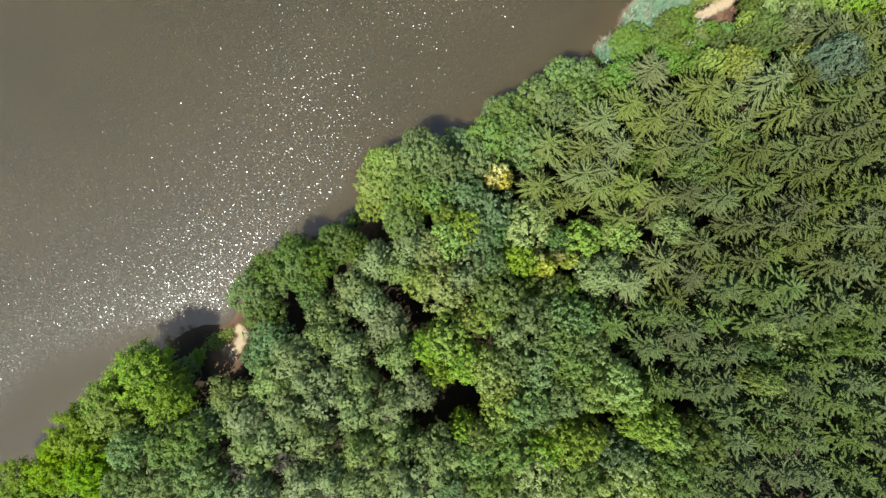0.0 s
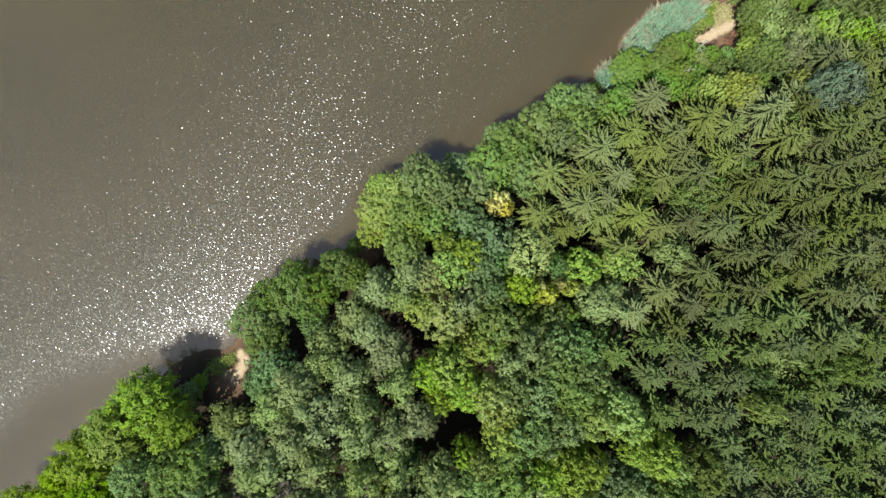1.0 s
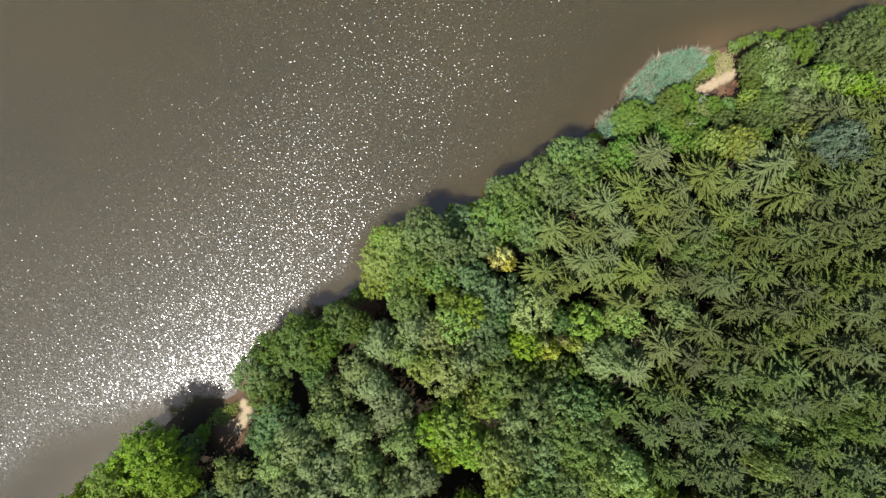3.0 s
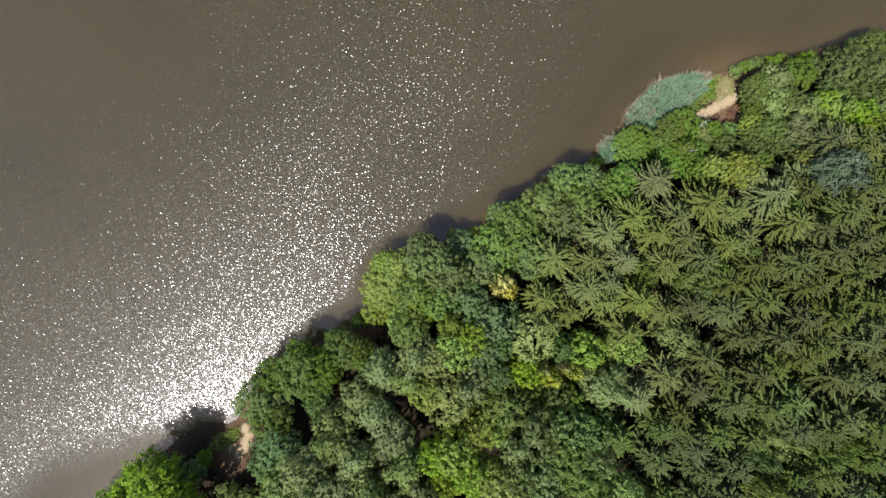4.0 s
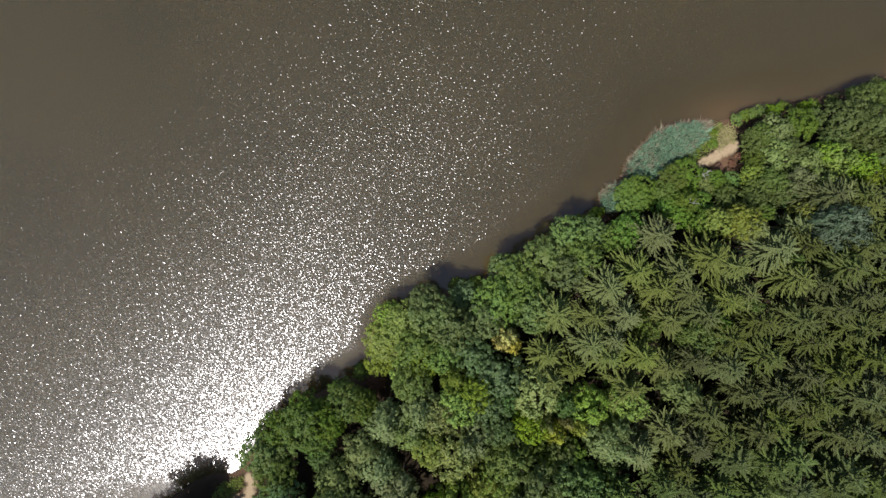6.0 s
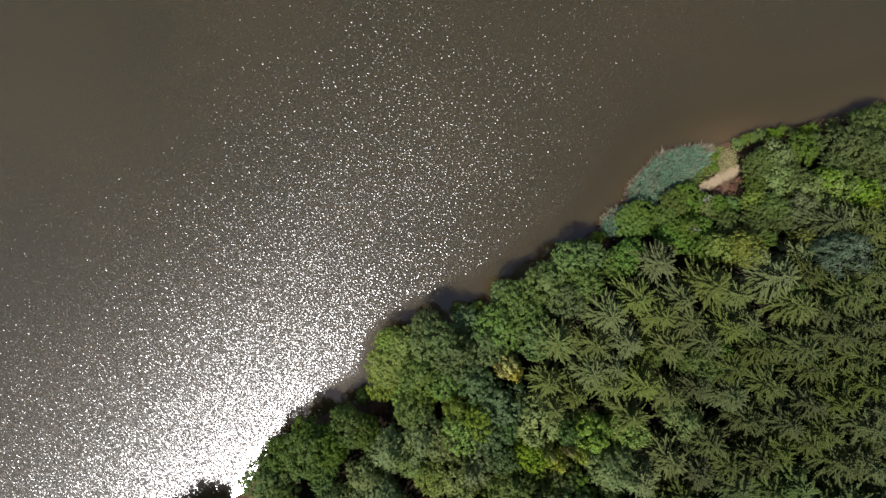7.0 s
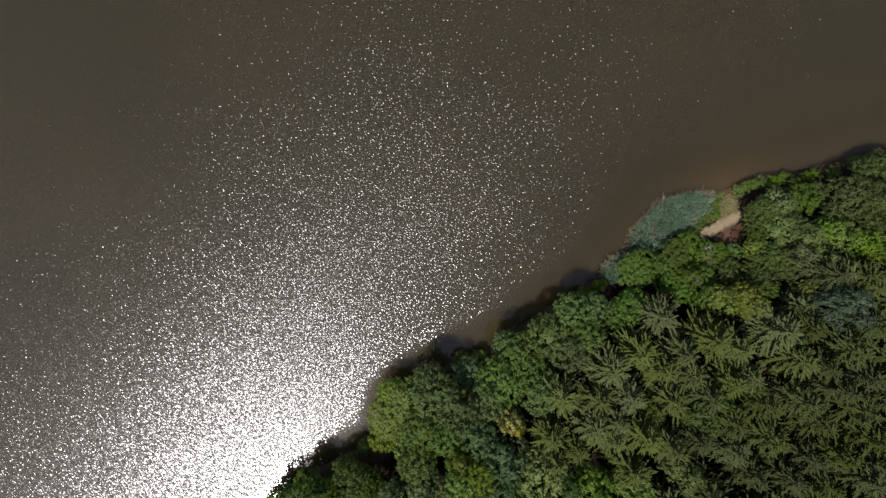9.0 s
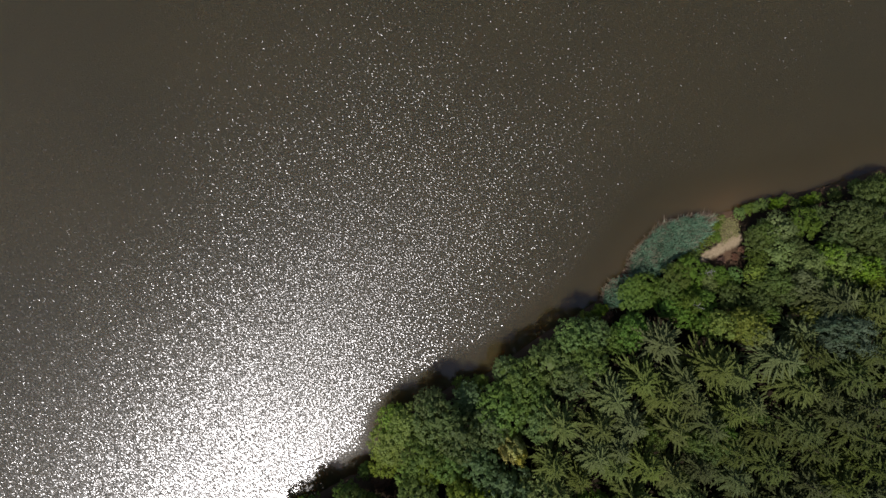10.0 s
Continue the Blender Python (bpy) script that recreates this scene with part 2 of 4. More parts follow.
def land_height(x, y):
    d = shore_distance(x, y)
    up = 0.12 + 0.75 * (1 - np.exp(-np.maximum(d, 0) / 3.0)) + 0.10 * np.sin(np.asarray(x) * 0.31) * np.cos(np.asarray(y) * 0.27) * np.clip(d / 8, 0, 1)
    down = 0.12 - 0.35 * np.maximum(-d, 0)
    return np.where(d > 0, up, np.maximum(down, -3.0))


def mesh_from(name, verts, faces, mats=(), smooth=False):
    """A mesh from arrays: verts (n, 3); faces (m, k), all of k corners."""
    me = bpy.data.meshes.new(name)
    verts, faces = np.asarray(verts, np.float32), np.asarray(faces, np.int32)
    k = faces.shape[1]
    me.vertices.add(len(verts))
    me.vertices.foreach_set("co", verts.ravel())
    me.loops.add(faces.size)
    me.loops.foreach_set("vertex_index", faces.ravel())
    me.polygons.add(len(faces))
    me.polygons.foreach_set("loop_start", np.arange(0, faces.size, k, dtype=np.int32))
    me.update(calc_edges=True)
    if smooth:
        me.polygons.foreach_set("use_smooth", np.ones(len(faces), bool))
    for m in mats:
        me.materials.append(m)
    return me


def sheet(xs, ys, height):
    gx, gy = np.meshgrid(xs, ys)
    v = np.stack([gx, gy, height(gx, gy)], -1).reshape(-1, 3)
    w, h = len(xs), len(ys)
    i = (np.arange(h - 1)[:, None] * w + np.arange(w - 1)[None]).ravel()
    return v, np.stack([i, i + 1, i + w + 1, i + w], 1)


def axis(lo, hi, step):
    far = np.array([25, 60, 130, 280, 600, 1200, 2400], float)
    return np.concatenate([lo - far[::-1], np.arange(lo, hi + step / 2, step), hi + far])


def finer(values, *spans):
    """The same lines with closer ones within the spans."""
    return np.unique(np.round(np.concatenate([values] + [np.arange(lo, hi, 0.42) for lo, hi in spans]), 3))


def field(me, name, values):
    me.attributes.new(name, "FLOAT", "POINT").data.foreach_set("value", np.asarray(values, np.float32).ravel())


# x, y, radius, how bare
SAND = [(41.4, 37.8, 0.7, 0.8), (42.4, 38.4, 0.8, 0.9), (43.4, 38.9, 0.85, 1.0), (44.4, 39.4, 0.9, 1.0), (45.4, 39.9, 0.9, 1.0), (46.4, 40.4, 0.9, 1.0),
        (47.0, 41.1, 0.8, 0.9), (46.2, 41.8, 1.3, 0.6), (45.9, 43.0, 1.4, 0.55), (44.4, 41.2, 1.2, 0.6),
        (-33.6, -13.2, 0.9, 0.8), (-33.0, -14.2, 1.0, 0.85), (-33.4, -15.2, 1.0, 0.85), (-33.9, -16.4, 0.9, 0.85), (-34.5, -17.8, 0.8, 0.75),
        (-35.6, -16.6, 1.8, 0.45), (-11.9, 3.0, 0.8, 0.6)]
v, f = sheet(finer(axis(-90, 100, 1.25), (-44, -28), (38, 50)), finer(axis(-70, 75, 1.25), (-22, -9), (34, 47)), land_height)
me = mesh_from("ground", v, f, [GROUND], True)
sandy = np.zeros(len(v))
for sx, sy, sr, bare in SAND:
    sandy = np.maximum(sandy, bare * np.clip(1.35 - np.hypot(v[:, 0] - sx, v[:, 1] - sy) / sr * 0.85, 0, 1))
field(me, "sand", sandy)
edge = np.exp(-np.abs(shore_distance(v[:, 0], v[:, 1])) / 1.6) * (1 - 0.8 * np.exp(-((v[:, 0] + 41) ** 2 + (v[:, 1] + 15) ** 2) / 30))
for sx, sy, sr in ((-35.6, -17.6, 2.8), (45.4, 37.6, 2.0), (-27.5, -6.0, 2.0), (-16.5, 0.5, 2.0)):
    edge = np.maximum(edge, np.clip(1.5 - np.hypot(v[:, 0] - sx, v[:, 1] - sy) / sr, 0, 1))
field(me, "mud", edge)
tagged(new("ground", me), "brown forest soil with leaf litter and bare pale sand on the bank", "ground", kind="structure")

v, f = sheet(axis(-110, 110, 1.5), axis(-70, 110, 1.5), lambda x, y: x * 0.0)
me = mesh_from("water", v, f, [WATER], True)
d = -shore_distance(v[:, 0], v[:, 1])
lee = 1.4 + 1.3 * np.clip((v[:, 0] + 30) / 10, 0, 1) + 2.6 * np.clip((v[:, 0] - 10) / 22, 0, 1)
far = np.clip((-46 - v[:, 0]) * 0.4, 0, 8)
s = np.clip((d - lee - far + 1.6 * np.exp(-((v[:, 0] + 35) / 7) ** 2)) / (3.8 + 0.6 * far), 0, 1)
field(me, "wind", s * s * (3 - 2 * s) * (0.92 + 0.40 * np.clip((d - 8) / 14, 0, 1) * np.clip((v[:, 0] + 50) / 30, 0, 1)))
beach = np.exp(-((v[:, 0] - 46) ** 2 + (v[:, 1] - 45) ** 2) / 40)
field(me, "shoal", np.exp(-np.maximum(d, 0) / (2.6 + 2.0 * beach)) * (0.4 + 0.6 * beach))
tagged(new("water", me), "murky brown lake water with wind ripples glittering in the sun", "water", kind="structure")


# ---- leaves and needles ----
def unit(a):
    return a / np.maximum(np.linalg.norm(a, axis=-1, keepdims=True), 1e-9)


def leaves(at, facing, length, width, fold=0.25, aim=None):
    """Folded four-cornered leaves or sprays at the given places."""
    n = len(at)
    facing = unit(facing)
    aim = rng.normal(size=(n, 3)) if aim is None else aim + rng.normal(size=(n, 3)) * 0.45
    along = unit(aim - facing * (aim * facing).sum(1, keepdims=True))
    side = np.cross(facing, along)
    length, width = np.broadcast_to(length, n)[:, None], np.broadcast_to(width, n)[:, None]
    base, tip = at - along * length / 2, at + along * length / 2
    lift = facing * width * fold
    v = np.stack([base, at + side * width / 2 + lift, tip, at - side * width / 2 + lift], 1).reshape(-1, 3)
    return v, np.arange(4 * n).reshape(n, 4)


def crown_mesh(name, mat, lobes, tufts, per_tuft, leaf, lobe_size, tuft_size, streak=0.0, low=-0.3, ragged=0.22, loose=0.19):
    """A crown one unit in radius, from 0 to 1 in height: boughs over an uneven dome, each a billow of leafy tufts, with gaps between."""
    up = np.array([0, 0, 1.0])
    d = unit(rng.normal(size=(lobes * 8, 3)))
    d = d[d[:, 2] > low]
    kept = []
    for q in d:
        if all((q - k) @ (q - k) > (1.25 * lobe_size) ** 2 for k in kept):
            kept.append(q)
        if len(kept) == lobes:
            break
    d = np.array(kept)
    spot = Vector(rng.random(3) * 40)
    bump = np.array([noise.noise(Vector(q * 1.7) + spot) for q in d])
    size = lobe_size * rng.uniform(0.75, 1.30, len(d))
    reach = 1.0 - size * 0.75 - ragged * rng.random(len(d)) ** 1.5 + 1.3 * ragged * bump
    centre = d * reach[:, None]
    # the tufts of each bough
    of = np.repeat(np.arange(len(d)), tufts)
    e = unit(rng.normal(size=(len(of), 3)) * 0.9 + 0.75 * d[of] + 0.45 * up)
    tuft = centre[of] + e * (size[of] * rng.uniform(0.82, 1.12, len(of)))[:, None]
    wide = tuft_size * rng.uniform(0.75, 1.3, len(of))
    # the leaves of each tuft
    which = np.repeat(np.arange(len(of)), per_tuft)
    n = len(which)
    out = unit(rng.normal(size=(n, 3)) + 0.8 * e[which])
    p = tuft[which] + out * (wide[which] * rng.uniform(0.35, 1.0, n) ** 0.6)[:, None]
    way = unit(e[which] * np.array([1, 1, 0.35]) + 0.5 * d[of][which])
    p = p + way * (wide[which] * streak * rng.uniform(-0.6, 1.0, n))[:, None]
    facing = 0.60 * e[which] + 0.18 * out + 0.12 * d[of][which] + 0.45 * up + rng.normal(size=(n, 3)) * loose
    length = leaf * rng.uniform(0.75, 1.4, n)
    parts = [leaves(p, facing, length, length * rng.uniform(0.45, 0.75, n), 0.12, way)]
    # shaded foliage inside the tufts and boughs
    big = wide * rng.uniform(1.2, 1.7, len(of))
    parts.append(leaves(tuft - e * (wide * 0.25)[:, None], e + 0.3 * up + rng.normal(size=(len(of), 3)) * 0.15, big * (1 + 0.6 * streak), big * 0.85, 0.1, e * np.array([1, 1, 0.3])))
    deep = np.repeat(np.arange(len(d)), 8 + tufts)
    g = unit(rng.normal(size=(len(deep), 3)) * 0.9 + 0.6 * d[deep] + 0.5 * up)
    core = size[deep] * rng.uniform(0.38, 0.62, len(deep)) * (1.0 if tufts < 12 else 0.7)
    parts.append(leaves(centre[deep] + g * (size[deep] * rng.uniform(0.68, 0.86, len(deep)))[:, None], g + rng.normal(size=g.shape) * 0.15, core, core * 0.8, 0.1))
    q = unit(rng.normal(size=(90, 3)) + 0.4 * up)
    parts.append(leaves(q * rng.uniform(0.45, 0.66, 90)[:, None] * (1 - 0.5 * lobe_size), q + 0.3 * up, rng.uniform(0.26, 0.38, 90), 0.28, 0.1))
    v, f = joined(parts)
    v[:, 2] = 0.60 + v[:, 2] * 0.40
    return mesh_from(name, v, f, [mat])


def tube(path, radii, sides=6):
    path = np.asarray(path, float)
    n = len(path)
    t = unit(np.gradient(path, axis=0))
    ref = np.array([0.37, 0.92, 0.11])
    a = unit(np.cross(t, ref))
    b = np.cross(t, a)
    ang = np.arange(sides) / sides * 2 * np.pi
    ring = (np.cos(ang)[None, :, None] * a[:, None] + np.sin(ang)[None, :, None] * b[:, None]) * np.asarray(radii, float)[:, None, None]
    v = (path[:, None] + ring).reshape(-1, 3)
    i = np.arange(n - 1)[:, None] * sides
    j = np.arange(sides)[None]
    k = (j + 1) % sides
    f = np.stack([i + j, i + k, i + sides + k, i + sides + j], -1).reshape(-1, 4)
    return v, f


def joined(parts):
    vs, fs, at = [], [], 0
    for v, f in parts:
        vs.append(v)
        fs.append(f + at)
        at += len(v)
    return np.concatenate(vs), np.concatenate(fs)


def trunk_mesh(name, mat, width=0.05):
    """A tapered trunk with limbs that reach into the crown; one unit high, one unit wide."""
    bend = rng.normal(size=2) * 0.05
    z = np.linspace(-0.03, 0.78, 5)
    path = np.stack([bend[0] * z ** 2, bend[1] * z ** 2, z], 1)
    parts = [tube(path, width * (1.15 - z) ** 1.3, 6)]
    for k in range(5):
        a, z0 = k * 2.4 + rng.random(), rng.uniform(0.30, 0.62)
        q = np.linspace(0, 1, 4)
        reach = rng.uniform(0.45, 0.72)
        limb = np.stack([np.cos(a) * reach * q, np.sin(a) * reach * q, z0 + 0.26 * q ** 0.8], 1)
        parts.append(tube(limb, width * 0.5 * (1.1 - q), 4))
    return mesh_from(name, *joined(parts), [mat], True)


def spruce_mesh(name, mat, tiers=12, height=17.0, radius=3.6, step=0.5, bushy=1.0, upturned=0.0, side=True):
    """Whorls of drooping boughs that fork into side branches, each a soft ridge of needles with sprays; sizes in metres."""
    up = np.array([0, 0, 1.0])
    parts, at, along, wide, size = [], [], [], [], []

    def strand(spine, half):
        """One branch: a low roof of needles along the spine, fringed with sprays."""
        n = len(spine) - 1
        s = np.arange(n + 1) / n
        way = unit(np.gradient(spine, axis=0) * np.array([1, 1, 0]))
        cross = np.stack([-way[:, 1], way[:, 0], 0 * s], 1)
        roof = half * rng.uniform(0.60, 0.85, n + 1)
        drop = -up * (roof * rng.uniform(0.2, 1.1, n + 1))[:, None]
        j = np.arange(n)
        for sign in (1, -1):
            v = np.concatenate([spine, spine + sign * cross * roof[:, None] + drop])
            q = [j, j + n + 1, j + n + 2, j + 1] if sign > 0 else [j, j + 1, j + n + 2, j + n + 1]
            parts.append((v, np.stack(q, 1)))
        m = max(3, int(np.linalg.norm(spine[-1] - spine[0]) * (4.4 if side else 2.6)))
        for sign in (1, -1):
            r = (np.arange(m) + rng.random(m)) / m
            root = np.stack([np.interp(r, s, spine[:, c]) for c in range(3)], 1)
            ahead = np.stack([np.interp(r, s, way[:, c]) for c in range(3)], 1)
            out = np.stack([-ahead[:, 1], ahead[:, 0], 0 * r], 1)
            w = unit(ahead * rng.uniform(0.7, 1.2, m)[:, None] + out * sign * rng.uniform(0.25, 0.8, m)[:, None] + rng.normal(size=(m, 3)) * 0.14 - up * 0.12)
            length = np.interp(r, s, half) * rng.uniform(1.0, 2.2, m) + 0.08
            at.append(root + w * (length / 2)[:, None]), along.append(w), size.append(length)
            wide.append(unit(np.cross(w, up)) + rng.normal(size=(m, 3)) * 0.42)
        at.append(spine[-1:] + way[-1:] * 0.05), along.append(unit(way[-1:] + up * 0.1)), wide.append(cross[-1:]), size.append(np.array([0.35]))

    lean = rng.normal(size=2) * 0.25
    for i in range(tiers):
        u = (i + rng.random() * 0.7) / tiers
        z = height * (0.975 - 0.50 * u)
        reach = radius * (0.08 + 0.98 * u ** 0.52) * rng.uniform(0.88, 1.08)
        count = 6 + int(round(1.5 * min(1, u * 1.6)))
        turn = rng.random() * 6.28
        for k in range(count):
            a = turn + (k + rng.normal() * 0.22) * 6.283 / count
            long = reach * rng.uniform(0.50, 1.18)
            if long < 0.3:
                continue
            way = np.array([np.cos(a), np.sin(a), 0])
            cross = np.array([-way[1], way[0], 0])
            rise, sag = rng.uniform(0.25, 0.55) * (1 - u) ** 2 + 0.06 + upturned, rng.uniform(0.18, 0.34)
            n = max(3, int(long / step))
            s = np.arange(n + 1) / n
            curve = rng.normal() * 0.20
            spine = way * (s * long)[:, None] + cross * (curve * long * s ** 2)[:, None]
            spine[:, 2] = z + long * (rise * s - sag * s ** 2 + (0.08 + upturned) * s ** 5)
            spine[:, :2] += lean * (1 - u)
            thick = min(1.0, 0.45 + long * 0.22) * bushy * rng.uniform(0.85, 1.15)
            strand(spine, (0.05 + 0.13 * np.sin(np.pi * np.clip(0.05 + s * 0.86, 0, 1)) ** 0.8) * thick)
            if not side or long < 1.4:
                continue
            for sign in (1, -1):
                where = rng.uniform(0.40, 0.70)
                root = np.array([np.interp(where, s, spine[:, c]) for c in range(3)])
                off = unit(way * rng.uniform(0.9, 1.3) + cross * sign * 0.62)
                q = np.linspace(0, 1, 3)[:, None]
                branch = root + (off * q + way * 0.18 * q ** 2 - up * 0.16 * q ** 2) * long * rng.uniform(0.18, 0.30) * (1.25 - 0.6 * where)
                strand(branch, np.array([0.05, 0.09, 0.04]) * thick)
    at, along, wide, size = np.concatenate(at), unit(np.concatenate(along)), unit(np.concatenate(wide)), np.concatenate(size)
    n = len(at)
    fat = ((0.045 + 0.045 * rng.random(n)) * bushy)[:, None]
    sag = np.array([0, 0, -0.04])
    v = np.stack([at - along * size[:, None] / 2, at + wide * fat - along * size[:, None] * 0.1 + sag,
                  at + along * size[:, None] / 2, at - wide * fat - along * size[:, None] * 0.1 + sag], 1).reshape(-1, 3)
    return mesh_from(name, *joined(parts + [(v, np.arange(4 * n).reshape(n, 4))]), [mat])


def spruce_trunk(name):
    z = np.linspace(-0.3, 16.6, 8)
    parts = [tube(np.stack([0 * z, 0 * z, z], 1), 0.20 * (1.02 - z / 17) + 0.01, 8)]
    for k in range(18):
        z0, a = 3.0 + 13.0 * k / 18, k * 2.4
        long = 0.85 * 3.6 * (1 - z0 / 17) ** 0.72
        q = np.linspace(0, 1, 4)
        parts.append(tube(np.stack([np.cos(a) * long * q, np.sin(a) * long * q, z0 + long * (0.15 * q - 0.26 * q ** 2) - 0.22], 1), 0.03 * (1.1 - q), 3))
    return mesh_from(name, *joined(parts), [SPRUCE_BARK], True)


# kind: name, label, category, group, crown (boughs, tufts a bough, leaves a tuft, sizes of leaf, bough and tuft, streak), variants
KINDS = {
    "lime": ("locust_tree", "bright lime-green feathery tree leaning over the water's edge", "tree", "trees on the lake shore", (40, 6, 11, 0.060, 0.23, 0.080, 1.4), 3),
    "green": ("broadleaf_tree", "mid-green broadleaf tree with a lumpy crown", "tree", "broadleaf trees", (66, 4, 9, 0.070, 0.17, 0.078, 0.3, -0.2, 0.12), 4),
    "oak": ("oak_tree", "deep green oak with a dense clumped crown", "tree", "trees on the lake shore", (56, 5, 9, 0.066, 0.19, 0.080, 0.3, -0.2, 0.16), 3),
    "dark": ("alder_tree", "dark green alder standing in the shade of taller trees", "tree", "broadleaf trees", (58, 4, 9, 0.072, 0.18, 0.080, 0.2, -0.2, 0.16), 3),
    "willow": ("willow_tree", "grey-green willow with soft rounded clumps of narrow leaves", "tree", "grey willows", (11, 30, 9, 0.046, 0.46, 0.064, 0.9, -0.3, 0.34, 0.14), 4),
    "maple": ("field_maple", "yellowish green low tree hanging over the water", "tree", "trees on the lake shore", (66, 4, 10, 0.060, 0.17, 0.070, 0.7, -0.2, 0.14), 2),
    "ash": ("ash_tree", "fresh light green ash tree in the closed canopy", "tree", "broadleaf trees", (64, 4, 9, 0.070, 0.17, 0.078, 0.3, -0.2, 0.14), 3),
    "gold": ("yellow_tree", "small tree with turned golden yellow leaves", "tree", "turned trees", (16, 7, 10, 0.12, 0.36, 0.17), 2),
    "straw": ("pale_yellow_tree", "small tree with pale yellow-green leaves", "tree", "turned trees", (16, 7, 10, 0.12, 0.36, 0.17), 2),
    "olive": ("hornbeam_tree", "olive green hornbeam with fine foliage", "tree", "broadleaf trees", (70, 4, 9, 0.060, 0.16, 0.070, 0.5, -0.2, 0.12), 3),
    "grass": ("young_tree", "yellow-green young tree filling a gap in the canopy", "tree", "understorey trees", (40, 5, 11, 0.074, 0.22, 0.095, 0.4, -0.2, 0.16), 2),
    "blue": ("blue_spruce", "blue-green conifer with soft rounded branches", "tree", "blue-green conifers", (18, 16, 10, 0.055, 0.34, 0.075, 1.2, -0.3, 0.26, 0.2), 2),
    "bush": ("shrub", "green rounded shrub behind the reeds", "shrub", "shrubs behind the reeds", (60, 4, 10, 0.064, 0.17, 0.075, 0.3, -0.2, 0.12), 3),
    "shore": ("shore_tree", "grey-green low tree on the bank by the sand", "tree", "trees on the lake shore", (58, 5, 9, 0.062, 0.18, 0.075, 0.5, -0.2, 0.14), 3),
    "twig": ("half_bare_tree", "grey-brown half-bare tree with thin twigs among the willows", "tree", "half-bare trees", (16, 16, 9, 0.052, 0.36, 0.09, 1.3, -0.3, 0.3), 2),
    "russet": ("dry_bush", "russet-brown dry bush on the bare bank", "shrub", "dry bushes", (14, 6, 11, 0.12, 0.36, 0.16), 2),
    "hedge": ("low_bush", "yellow-green low bush on the waterline", "shrub", "low bushes on the bank", (14, 6, 11, 0.13, 0.38, 0.18), 3),
    "shade_spruce": ("spruce_tree", "grey-green spruce with drooping tiers of branches, coloured darker as in shade", "tree", "plantation spruces", None, 5),
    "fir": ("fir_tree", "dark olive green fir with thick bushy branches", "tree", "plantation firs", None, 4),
    "spruce": ("spruce_tree", "olive green spruce with drooping star-shaped tiers of branches", "tree", "plantation spruces", None, 6),
}
TEMPLATES, PLANTED = {}, {}


def part(name, me, parent, label=""):
    ob = new(name, me)
    ob.parent = parent
    return tagged(ob, label) if label else ob


def template(kind, k, far=False):
    """The first tree of a kind and variant: an empty at its foot with trunk and crown."""
    name, label, category, group, crown, _ = KINDS[kind]
    tree = tagged(new(name), label, category, group)
    if crown is None:
        part("trunk", spruce_trunk("trunk"), tree)
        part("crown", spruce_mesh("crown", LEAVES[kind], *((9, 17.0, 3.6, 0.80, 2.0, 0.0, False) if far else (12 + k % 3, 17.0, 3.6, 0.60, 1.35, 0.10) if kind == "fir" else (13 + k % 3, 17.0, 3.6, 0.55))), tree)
    else:
        part("trunk", trunk_mesh("trunk", BARK), tree)
        part("crown", crown_mesh("crown", LEAVES[kind], *((22, 5, 8, crown[3] * 1.5, max(0.30, crown[4]), 0.13) if far else crown)), tree)
    return tree


def plant(kind, rows, far=False):
    """Rows: x, y, crown radius and height in metres."""
    for x, y, r, h in rows:
        n = PLANTED.setdefault(kind, [])
        k = len(n) % (2 if far else KINDS[kind][5])
        z = max(float(land_height(x, y)), 0.05) - 0.05
        turn = rng.random() * 6.283
        size = (r / 3.6, r / 3.6, h / 17.0) if KINDS[kind][4] is None else (r, r, h)
        m = Matrix.LocRotScale((x, y, z), Euler((0, 0, turn)), size)
        key = (kind, k, far)
        if key not in TEMPLATES:
            TEMPLATES[key] = template(*key)
            TEMPLATES[key].matrix_basis = m
        else:
            first = TEMPLATES[key]
            keep = first.scale.copy()
            first.scale = (1, 1, 1)
            copy_thing(first, m)
            first.scale = keep
        n.append((x, y, r, h))


# ---- the trees: x, y, crown radius, height ----
plant("lime", [
    (-44.8, -19.0, 5.0, 14), (-48.8, -23.6, 4.6, 13.5), (-41, -22.2, 4.0, 13), (-55.2, -28.2, 4.4, 12), (-59.3, -33.3, 4.1, 11), (-65.4, -35.8, 3.8, 9.5),
    (-52.1, -33.4, 4, 12.5), (-61.6, -37.4, 3.8, 11), (-43.6, -17.6, 3.2, 13), (-55.7, -26, 2.9, 9), (-52.9, -30.8, 2.9, 10), (-59.2, -30.4, 2.6, 9),
    (-66.6, -38.7, 3, 8), (-51.2, -22.4, 3.2, 12), (-57.2, -34.4, 2.9, 10),
])
plant("green", [
    (-45.8, -29.3, 3.5, 13.5), (-40.2, -29, 3.5, 14), (-36.5, -27.7, 3.5, 14), (-40.9, -34, 4.1, 14.5), (-35.7, -32.6, 4, 14.5), (-46.4, -35, 3.7, 14),
    (-31.8, -35.2, 3.8, 15),
])
